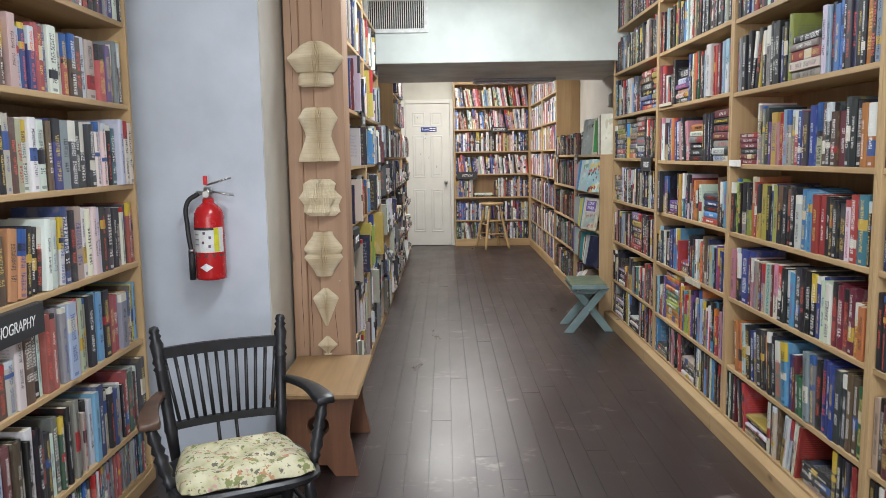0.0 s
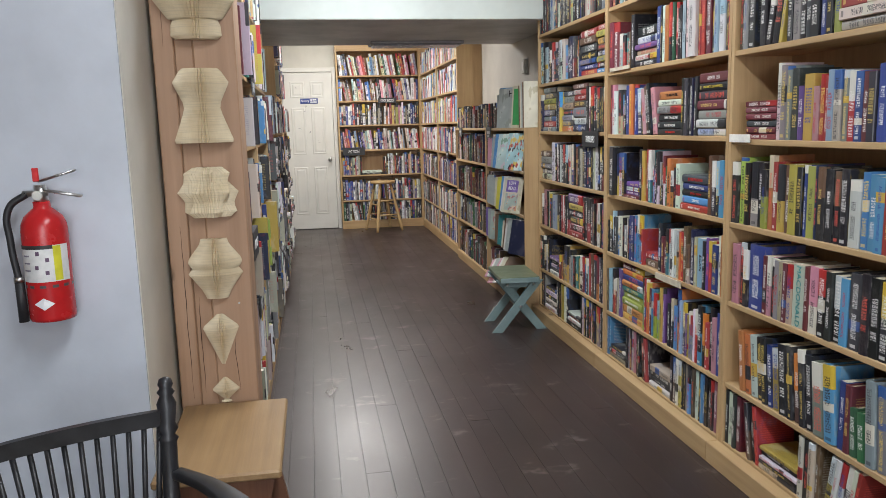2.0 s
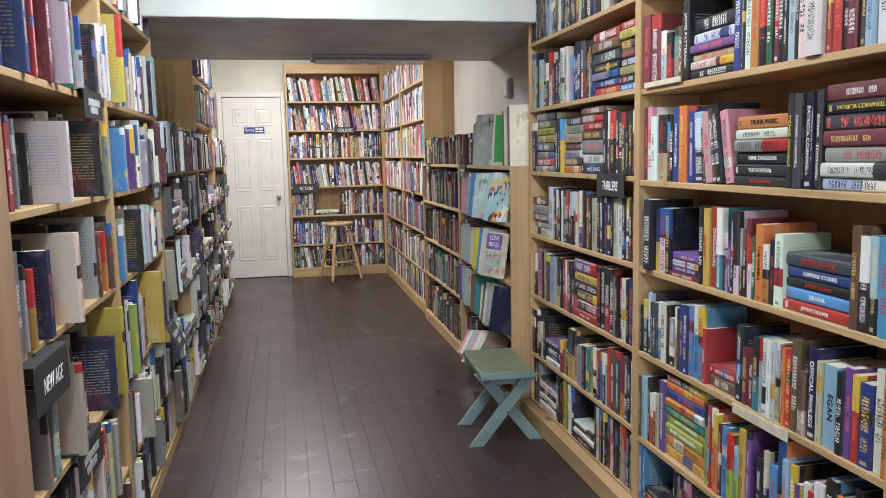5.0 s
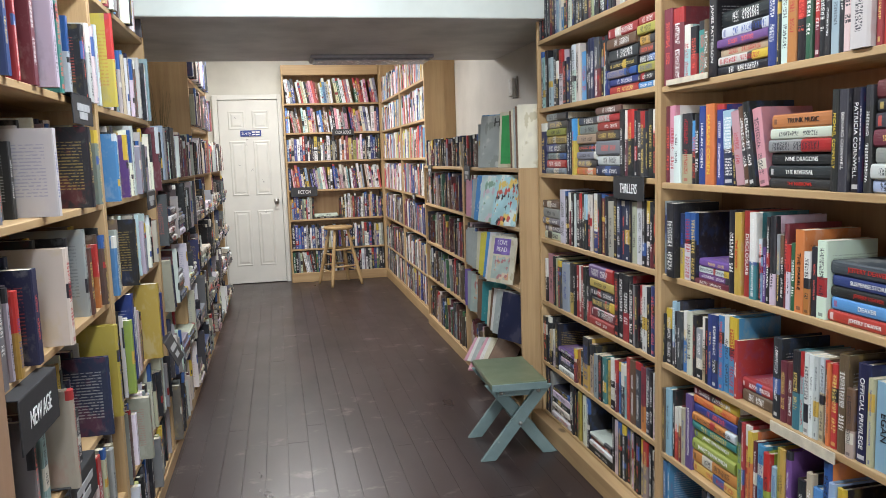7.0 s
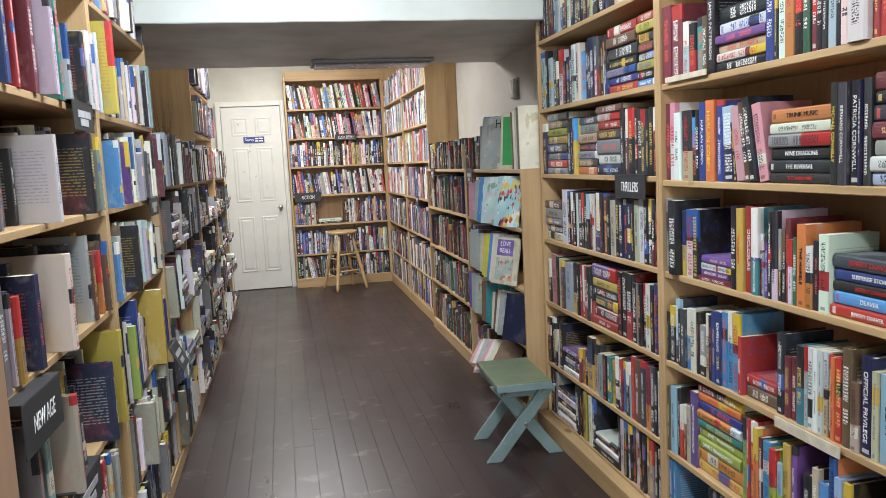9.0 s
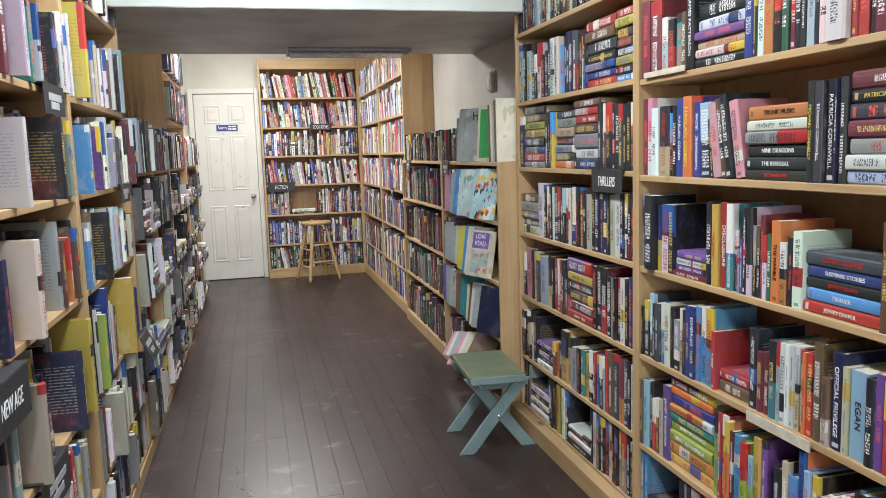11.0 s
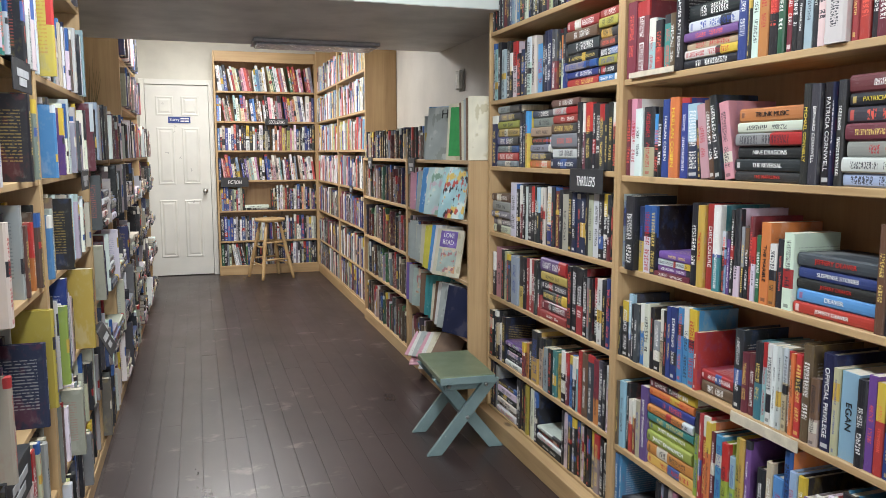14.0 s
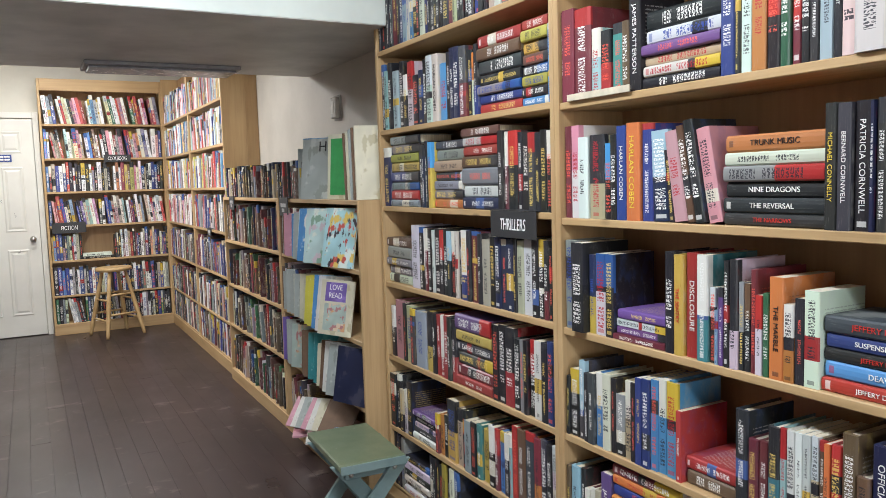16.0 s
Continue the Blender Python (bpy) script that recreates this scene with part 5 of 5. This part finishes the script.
    part("seat", bm, BLACK, ob, "", False)
    # cushion lies loose on the seat
    bm = bmesh.new()
    N = 40
    r = random.Random(2)

    def height(u, w):
        e = max(0.0, 1 - max(abs(u), abs(w)) ** 4.0)
        dimple = sum(0.018 * math.exp(-((u - a) ** 2 + (w - b) ** 2) / 0.02) for a, b in ((-0.4, 0.4), (0.4, 0.4), (-0.4, -0.4), (0.4, -0.4), (0, 0)))
        return e ** 0.5 * 0.045 - dimple + 0.004 * math.sin(9 * u + 2) * math.sin(8 * w)

    grid = []
    for side in (1, -1):
        g = []
        for i in range(N + 1):
            row = []
            for j in range(N + 1):
                u, w = -1 + 2 * i / N, -1 + 2 * j / N
                k = 1 - 0.10 * (u * w) ** 2
                x, y = 0.198 * u * k * (1 - 0.1 * w), 0.178 * w * k - 0.022
                row.append(bm.verts.new((x, y, 0.345 + (height(u, w) if side > 0 else -0.008 * max(0.0, 1 - max(abs(u), abs(w)) ** 6)))))
            g.append(row)
        for i in range(N):
            for j in range(N):
                f = (g[i][j], g[i + 1][j], g[i + 1][j + 1], g[i][j + 1])
                bm.faces.new(f if side > 0 else f[::-1])
        grid.append(g)
    bmesh.ops.remove_doubles(bm, verts=bm.verts, dist=0.0008)
    c = new("seat_cushion", mesh_of("seat_cushion", bm, cushion_cloth(), True))
    c.matrix_world = pose(0.045, 3.66, 0, 0, 0, 25)
    tagged(c, "cream floral tufted cushion on the black rocking chair", "cushion")


rocking_chair()


# ---- fire extinguisher ----
def fire_extinguisher():
    red, black = plain("red_enamel", (0.52, 0.018, 0.02), 0.25, 0.0, 0.08), plain("black_rubber", (0.02, 0.02, 0.022), 0.5)
    ob = base("fire_extinguisher", pose(-0.252, 4.428, 0.812), "red fire extinguisher with a black hose hung on the wall", "fire extinguisher")
    bm = bmesh.new()
    lathe(bm, (0, 0, 0), (0, 0, 0.33), ((0, 0.045), (0.01, 0.058), (0.04, 0.0595), (0.76, 0.0595), (0.82, 0.057), (0.88, 0.048), (0.93, 0.03), (0.95, 0.022), (1, 0.022)), 32)
    part("cylinder", bm, red, ob, "glossy red steel cylinder", True)

    def wrap(name, z0, z1, a0, a1, mat, label="", r=0.0601):
        b = bmesh.new()
        lo, hi = [], []
        for i in range(13):
            a = radians(a0 + (a1 - a0) * i / 12)
            lo.append(b.verts.new((r * math.sin(a), -r * math.cos(a), z0)))
            hi.append(b.verts.new((r * math.sin(a), -r * math.cos(a), z1)))
        for i in range(12):
            b.faces.new((lo[i], lo[i + 1], hi[i + 1], hi[i]))
        return part(name, b, mat, ob, label, True)

    wrap("label", 0.115, 0.215, -75, 75, plain("label_white", (0.72, 0.72, 0.70), 0.4), "white instruction label")
    wrap("label_heading", 0.205, 0.2155, -75, 32, plain("label_black", (0.03, 0.03, 0.03), 0.5), "", 0.0605)
    wrap("label_panel", 0.118, 0.213, 32, 52, plain("label_yellow", (0.66, 0.62, 0.04), 0.5), "yellow label panel", 0.0606)
    for k, (a, z) in enumerate(((-50, 0.185), (-50, 0.165), (-50, 0.145), (-10, 0.188), (12, 0.17), (-14, 0.15), (10, 0.135))):
        wrap("label_mark", z, z + (0.004 if k < 3 else 0.011), a, a + (22 if k < 3 else 9), plain("mark_%d" % k, (0.22, 0.2, 0.26) if k < 3 else (0.12, 0.07, 0.12), 0.5), "", 0.0606)
    wrap("strap", 0.098, 0.106, -180, 180, plain("strap_dark", (0.08, 0.06, 0.06), 0.5), "dark strap", 0.0609)
    bm = bmesh.new()
    q = [bm.verts.new((0.0645 * math.sin(a), -0.0645 * math.cos(a), z)) for a, z in ((-0.42, 0.055), (0.0, 0.038), (0.42, 0.055), (0.0, 0.072))]
    c0 = bm.verts.new((0, -0.0646, 0.055))
    for i in range(4):
        bm.faces.new((q[i], q[(i + 1) % 4], c0))
    part("maker_mark", bm, plain("mark_white", (0.8, 0.8, 0.8), 0.4), ob, "white diamond mark")
    bm = bmesh.new()
    rod(bm, (0, 0, 0.325), (0, 0, 0.375), 0.019, 0.016, 16)
    rod(bm, (-0.045, 0, 0.352), (0.02, 0, 0.352), 0.009)
    part("valve", bm, METAL, ob, "chrome valve", True)
    bm = bmesh.new()
    rod(bm, (0.0, -0.022, 0.348), (0.0, -0.03, 0.348), 0.013, None, 16)
    part("pressure_gauge", bm, plain("gauge_pale", (0.6, 0.6, 0.55), 0.3), ob)
    for nm, a, b in (("carry_handle", (0.0, 0, 0.362), (0.105, -0.01, 0.342)), ("lever", (0.0, 0, 0.385), (0.095, -0.01, 0.412))):
        bm = bmesh.new()
        a, b = Vector(a), Vector(b)
        for y in (-0.009, 0.009):
            rod(bm, a + Vector((0, y, 0)), b + Vector((0, y, 0)), 0.0035, None, 8)
        rod(bm, b + Vector((0, -0.009, 0)), b + Vector((0, 0.009, 0)), 0.0035, None, 8)
        part(nm, bm, METAL, ob, "bright steel %s" % nm.replace("_", " "), True)
    slab("safety_tag", (-0.012, -0.016, 0.385), (0.004, -0.008, 0.422), plain("tag_red", (0.62, 0.03, 0.03), 0.4), ob, 0.002, "red plastic safety tag")
    cu = bpy.data.curves.new("hose_path", "CURVE")
    cu.dimensions, cu.bevel_depth, cu.bevel_resolution = "3D", 0.0095, 4
    sp = cu.splines.new("BEZIER")
    pts = ((-0.035, 0, 0.352), (-0.082, -0.005, 0.315), (-0.086, -0.01, 0.22), (-0.074, -0.015, 0.115))
    sp.bezier_points.add(len(pts) - 1)
    for p, c in zip(sp.bezier_points, pts):
        p.co, p.handle_left_type, p.handle_right_type = c, "AUTO", "AUTO"
    cu.materials.append(black)
    hose = new("hose", cu)
    hose.parent = ob
    bm = bmesh.new()
    rod(bm, (-0.074, -0.015, 0.12), (-0.072, -0.015, 0.0), 0.012, 0.0135, 14)
    part("nozzle", bm, black, ob, "", True)
    bm = bmesh.new()
    rod(bm, (-0.074, -0.015, 0.112), (-0.074, -0.015, 0.126), 0.0135, None, 14)
    part("hose_clip", bm, METAL, ob, "", True)
    slab("wall_bracket", (-0.02, 0.055, 0.08), (0.02, 0.0715, 0.30), METAL, ob, 0.002)


fire_extinguisher()


# ---- painted bench and stool ----
def green_paint(name, a, b):
    m, n, l, bs = material(name)
    tc = n.new("ShaderNodeTexCoord")
    v = tc.outputs["Object"]
    col = ramp(n, l, noise_of(n, l, v, 5, 6, 0.65), ((0.3, a), (0.7, b)))
    chip = ramp(n, l, noise_of(n, l, v, 30, 6, 0.7), ((0.66, (0, 0, 0)), (0.7, (1, 1, 1))))
    col = mix(n, l, calc(n, l, "MULTIPLY", chip, 0.5), col, (0.45, 0.47, 0.40))
    l.new(col, bs.inputs["Base Color"])
    l.new(calc(n, l, "MULTIPLY_ADD", noise_of(n, l, v, 8, 4), 0.3, 0.22), bs.inputs["Roughness"])
    bump(n, l, bs, noise_of(n, l, v, 1, 4, 0.6, (60, 6, 60)), 0.2)
    return m


TOP_GREEN = green_paint("worn_green_paint", (0.10, 0.135, 0.08), (0.17, 0.20, 0.12))
LEG_BLUE = green_paint("worn_teal_paint", (0.13, 0.20, 0.20), (0.22, 0.30, 0.29))


def cross_bench():
    ob = base("cross_leg_bench", pose(1.757, 6.965, 0, 0, 0, -3), "small worn green bench on crossed teal legs", "bench")
    slab("seat_board", (-0.135, -0.205, 0.335), (0.12, 0.22, 0.362), TOP_GREEN, ob, 0.004)
    slab("seat_edge", (-0.132, -0.209, 0.327), (0.117, -0.2055, 0.3585), LEG_BLUE, ob, 0.001)
    for y in (-0.155, 0.145):
        slab("apron", (-0.10, y, 0.285), (0.10, y + 0.02, 0.3345), LEG_BLUE, ob, 0.003)
        for s in (-1, 1):
            yy = y - 0.022 if s > 0 else y + 0.0205
            d = Vector((s * 0.27, 0, 0.333))
            d.normalize()
            n_ = Vector((d.z, 0, -d.x)) * 0.03
            bm = bmesh.new()
            lo, hi = Vector((-s * 0.15, 0, 0.0)), Vector((s * 0.115, 0, 0.3345))
            k = 0.034
            quad = [(lo.x - k, 0), (lo.x + k, 0), (hi.x + k, 0.3345), (hi.x - k, 0.3345)]
            f = [bm.verts.new((x, yy, z)) for x, z in quad]
            b = [bm.verts.new((x, yy + 0.02, z)) for x, z in quad]
            bm.faces.new(f)
            bm.faces.new(b[::-1])
            for i in range(4):
                bm.faces.new((f[i], b[i], b[(i + 1) % 4], f[(i + 1) % 4]))
            bmesh.ops.bevel(bm, geom=list(bm.edges), offset=0.002, segments=1, affect="EDGES")
            part("leg", bm, LEG_BLUE, ob)
    for x, z in ((0.0, 0.165), (0.085, 0.31), (-0.085, 0.31)):
        bm = bmesh.new()
        lathe(bm, (x, -0.1765, z), (x, -0.183, z), ((0, 0.009), (0.6, 0.008), (1, 0.003)), 12)
        part("bolt", bm, METAL, ob, "", True)
    slab("stretcher", (-0.02, -0.13, 0.155), (0.02, 0.14, 0.175), LEG_BLUE, ob, 0.002)


cross_bench()
STOOL = wood("stool_wood", (0.34, 0.20, 0.08), (0.50, 0.32, 0.14), (0.60, 0.42, 0.21), 2, 0.4, 1.0, False)


def bar_stool():
    ob = base("stool", pose(1.365, 12.0, 0, 0, 0, 20), "round-seated pine stool in front of the far bookcase", "stool")
    bm = bmesh.new()
    lathe(bm, (0, 0, 0.605), (0, 0, 0.643), ((0, 0.142), (0.2, 0.158), (0.75, 0.162), (0.95, 0.152), (1, 0.13)), 36)
    part("seat", bm, STOOL, ob, "", True)
    feet = []
    for k in range(4):
        a = radians(45 + 90 * k)
        c, s_ = math.cos(a), math.sin(a)
        bm = bmesh.new()
        lathe(bm, (0.25 * c, 0.25 * s_, 0), (0.105 * c, 0.105 * s_, 0.605), ((0, 0.013), (0.05, 0.017), (0.3, 0.021), (0.34, 0.017), (0.38, 0.021), (0.7, 0.018), (1, 0.014)), 12)
        part("leg", bm, STOOL, ob, "", True)
        feet.append((c, s_))
    for k in range(4):
        for z in ((0.16, 0.34) if k % 2 else (0.21, 0.39)):
            r = 0.25 - 0.145 * z / 0.605
            (c, s_), (c2, s2) = feet[k], feet[(k + 1) % 4]
            bm = bmesh.new()
            rod(bm, (r * c, r * s_, z), (r * c2, r * s2, z), 0.010)
            part("rung", bm, STOOL, ob, "", True)


bar_stool()


# ---- picture books on the low case ----
def picture_cover(name, bg, blobs, scale=2.2):
    m, n, l, bs = material(name)
    tc = n.new("ShaderNodeTexCoord")
    v = tc.outputs["Generated"]
    col = mix(n, l, ramp(n, l, noise_of(n, l, v, 1.4, 2), ((0.4, (0, 0, 0)), (0.6, (1, 1, 1)))), tuple(c * 0.8 for c in bg), bg)
    for k, c in enumerate(blobs):
        f = noise_of(n, l, v, scale + 0.7 * k, 3, 0.5, (1 + 0.13 * k, 1, 1.1))
        col = mix(n, l, ramp(n, l, f, ((0.56 + 0.01 * k, (0, 0, 0)), (0.60 + 0.01 * k, (1, 1, 1)))), col, c)
    l.new(col, bs.inputs["Base Color"])
    bs.inputs["Roughness"].default_value = 0.3
    return m


PIC = {
    "meadow": picture_cover("cover_meadow", (0.55, 0.72, 0.70), ((0.70, 0.76, 0.68), (0.25, 0.4, 0.3), (0.6, 0.5, 0.55))),
    "party": picture_cover("cover_party", (0.42, 0.68, 0.72), ((0.70, 0.78, 0.74), (0.75, 0.55, 0.14), (0.55, 0.10, 0.08), (0.05, 0.04, 0.05)), 2.2),
    "sunset": picture_cover("cover_sunset", (0.45, 0.55, 0.50), ((0.66, 0.35, 0.18), (0.7, 0.55, 0.40), (0.45, 0.2, 0.2)), 1.6),
    "violet": picture_cover("cover_violet", (0.20, 0.13, 0.42), ((0.26, 0.18, 0.5),)),
    "teal": picture_cover("cover_teal", (0.05, 0.26, 0.28), ((0.08, 0.34, 0.33), (0.3, 0.45, 0.42))),
    "navy": picture_cover("cover_navy", (0.02, 0.025, 0.06), ((0.05, 0.05, 0.08),)),
    "white": picture_cover("cover_white", (0.74, 0.73, 0.68), ((0.5, 0.52, 0.5), (0.35, 0.2, 0.2))),
    "yellow": picture_cover("cover_yellow", (0.72, 0.64, 0.10), ((0.76, 0.7, 0.35),)),
    "pink": picture_cover("cover_pink", (0.66, 0.33, 0.40), ((0.72, 0.5, 0.52), (0.5, 0.2, 0.25))),
    "blue": picture_cover("cover_blue", (0.10, 0.30, 0.62), ((0.3, 0.5, 0.7), (0.7, 0.72, 0.7))),
    "green": plain("board_green", (0.05, 0.33, 0.10), 0.45, 0.0, 0.1),
    "cream": picture_cover("cover_cream", (0.70, 0.66, 0.50), ((0.62, 0.58, 0.45), (0.5, 0.45, 0.3))),
    "grey": picture_cover("cover_grey", (0.42, 0.46, 0.44), ((0.52, 0.55, 0.52), (0.3, 0.33, 0.3))),
    "brown": plain("old_cloth_brown", (0.17, 0.10, 0.06), 0.7),
}


def picture_book(key, y, z, w, h, t, turn, tip, out=0.0, label="", text=None, ink="k", size=0.04):
    """A slim large book on the low case, its cover turned towards the aisle: turn about the upright, tip backwards."""
    m = frame_of((LOW_X + 0.01 - out * 1.4, y, z), *RIGHT) @ Matrix.Rotation(radians(-turn * 0.8), 4, "Z") @ Matrix.Rotation(radians(-tip), 4, "X")
    ob = base("picture_book", m, label, "book", "picture books on the low case")
    bm = bmesh.new()
    box(bm, (0, 0, 0), (w, 0.002, h), 0.0008)
    box(bm, (0, t - 0.002, 0), (w, t, h), 0.0008)
    box(bm, (-0.001, 0.0001, 0), (0.002, t - 0.0001, h), 0.0008)
    part("cover", bm, PIC[key], ob)
    slab("page_block", (0.0022, 0.0022, 0.003), (w - 0.003, t - 0.0022, h - 0.003), PAGES, ob)
    if text:
        bpy.context.view_layer.update()
        for k, line in enumerate(text.split("/")):
            writing(line, ob.matrix_world @ Matrix.Translation((w * 0.55, -0.001, h * 0.86 - k * size * 1.1)) @ Matrix.Rotation(radians(90), 4, "X"), size, INK[ink], ob)
    return ob


PB = "%s picture book leaning on the low pine bookcase"
T4 = 1.291
picture_book("grey", 8.02, T4, 0.2, 0.25, 0.02, -62, 4, 0.0, PB % "dull grey-blue")
picture_book("blue", 7.95, T4, 0.21, 0.30, 0.012, -58, 6, 0.0, PB % "tall blue")
picture_book("grey", 7.86, T4, 0.22, 0.29, 0.012, -42, 8, 0.03, PB % "pale grey-green", "H", "k", 0.07)
ob = picture_book("cream", 7.60, T4, 0.17, 0.295, 0.03, -38, 5, 0.0, "white-edged green board book standing on the low bookcase")
slab("green_panel", (0.018, -0.003, 0.02), (0.15, -0.0005, 0.275), PIC["green"], ob)
for k in range(5):
    picture_book(("brown", "cream", "grey", "brown", "cream")[k], 7.36 - 0.03 * k, T4, 0.22, 0.285 + 0.006 * k, 0.014, -112 + 3 * k, 2, 0.0, PB % "worn brown and cream")
T3, T2, T1 = 0.996, 0.691, 0.406
# shelf height, tallest book, and from the far end: cover, place along the shelf
for z, hi, row in ((T3, 0.265, "brown 8.30 grey 8.26 brown 8.22 pink 8.16 pink 8.11 blue 8.05 pink 8.0 grey 7.95 meadow 7.90 blue 7.84 meadow 7.73 party 7.505"),
                   (T2, 0.258, "brown 8.32 grey 8.28 brown 8.23 grey 8.18 grey 8.13 cream 8.07 grey 8.02 cream 7.95 cream 7.89 yellow 7.80 yellow 7.74 blue 7.67 white 7.61 cream 7.54"),
                   (T1, 0.248, "violet 8.33 violet 8.30 grey 8.24 grey 8.2 sunset 8.14 brown 7.95 brown 7.9 teal 7.84 teal 7.76 cream 7.7 brown 7.65 white 7.59 grey 7.53 navy 7.42")):
    words = row.split()
    count = len(words) // 2
    for k in range(count):
        key, y, t = words[2 * k], float(words[2 * k + 1]), k / (count - 1)
        turn = -(80 - 52 * t ** 1.5) + rng.uniform(-3, 3)
        if key == "sunset":
            turn = -40
        big = key in ("party", "meadow", "sunset", "teal", "navy", "violet") or t > 0.7
        h = hi - rng.uniform(0, 0.025) if big else rng.uniform(0.2, 0.235)
        ob = picture_book(key, y, z, 0.205 if big else rng.uniform(0.16, 0.19), h, 0.014 if t < 0.6 else 0.009, turn, 4 + 7 * t, 0.005 + 0.05 * t + rng.uniform(0, 0.015),
                          PB % {"party": "bright party-scene", "meadow": "pale meadow-scene", "sunset": "orange sunset"}.get(key, "large " + key))
        if z == T2 and k == count - 1:
            slab("title_panel", (0.03, -0.0012, 0.15), (0.16, -0.0002, 0.235), PIC["violet"], ob, 0, "violet title panel")
            slab("cover_picture", (0.03, -0.0011, 0.02), (0.17, -0.0002, 0.14), PIC["sunset"], ob, 0, "warm cover picture")
            bpy.context.view_layer.update()
            for q, line in enumerate(("LOVE", "READ")):
                writing(line, ob.matrix_world @ Matrix.Translation((0.095, -0.0016, 0.212 - 0.036 * q)) @ Matrix.Rotation(radians(90), 4, "X"), 0.034, INK["w"], ob)
picture_book("white", 7.30, T1, 0.09, 0.13, 0.006, -24, 9, 0.0, PB % "small white")
# magazines that spill from the bottom shelf
r_m = random.Random(9)
for k in range(12):
    key = ("pink", "white", "pink", "grey", "brown", "white", "cream", "blue", "white", "pink", "cream", "blue")[k]
    m = pose(1.93 + r_m.uniform(-0.03, 0.06), 8.05 - 0.062 * k, 0.088 + 0.013 * k, r_m.uniform(-4, 4) if k < 8 else 0, -3, r_m.uniform(60, 120))
    ob = base("magazine", m, "%s magazine in a slumped pile on the bottom shelf" % {"pink": "pink", "white": "white", "grey": "grey", "brown": "brown", "cream": "cream", "blue": "pale blue"}[key], "magazine", "slumped magazines")
    slab("cover", (-0.13, -0.1, 0), (0.13, 0.1, 0.010), PIC[key], ob, 0.001)
    slab("page_block", (-0.128, -0.0985, 0.0012), (0.1305, 0.1005, 0.0088), PAGES, ob)
for k in range(7):
    key = ("pink", "white", "grey", "pink", "white", "cream", "brown")[k]
    picture_book(key, 8.12 - 0.085 * k, 0.105 + 0.018 * k, 0.18, 0.17, 0.008, -40 - 5 * (k % 3), 42, 0.07, "%s magazine slumped over the bottom shelf" % key)


# ---- small things on the left aisle ----
def twig_vase():
    ob = base("twig_vase", pose(0.06, 8.62, 1.295), "small pot of dry twigs on the aisle bookcase", "vase")
    bm = bmesh.new()
    lathe(bm, (0, 0, 0), (0, 0, 0.16), ((0, 0.03), (0.3, 0.05), (0.7, 0.045), (0.9, 0.03), (1, 0.035)), 18)
    part("pot", bm, plain("pot_grey", (0.25, 0.22, 0.18), 0.5), ob, "", True)
    r = random.Random(8)
    me = plain("dry_twig", (0.22, 0.17, 0.08), 0.8)
    for k in range(22):
        bm = bmesh.new()
        a, t = r.uniform(0, 6.28), r.uniform(0.05, 0.2)
        rod(bm, (0, 0, 0.12), (t * math.cos(a) * 0.5, t * math.sin(a), r.uniform(0.34, 0.58)), 0.0022, 0.0008, 5)
        part("twig", bm, me, ob)


twig_vase()


def figurine():
    bm = bmesh.new()
    lathe(bm, (0, 0, 0), (0, 0, 0.12), ((0, 0.022), (0.2, 0.028), (0.5, 0.02), (0.62, 0.014), (0.75, 0.022), (0.9, 0.019), (1, 0.004)), 16)
    ob = new("figurine", mesh_of("figurine", bm, plain("white_china", (0.7, 0.68, 0.62), 0.3), True))
    ob.location = (0.18, 8.78, 1.295)
    tagged(ob, "small white china ornament on the aisle bookcase", "ornament")


figurine()
# ---- the floor ----
floor = structure("floor", (-3.15, -2.55, -0.12), (WALL_R + 0.15, 12.9, -0.008), FLOOR_PAINT, "glossy dark brown painted board floor, scratched and dusty", "floor")


def planks():
    meshes = []
    width = 0.098
    for n_ in range(4):
        ln = (1.6, 2.3, 3.0, 3.8)[n_]
        bm = bmesh.new()
        box(bm, (0.0003, 0.0003, -0.007), (width - 0.0003, ln - 0.0003, 0.0), 0.0006)
        meshes.append((ln, mesh_of("plank", bm, FLOOR_PAINT)))
    r = random.Random(3)
    x = -0.55
    while x < 2.2:
        y = -1.0 - r.uniform(0, 2)
        while y < 12.4:
            ln, me = r.choice(meshes)
            p = new("plank", me)
            p.location = (x, y, r.uniform(-0.0003, 0.0002))
            p.parent = floor
            y += ln
        x += width


planks()
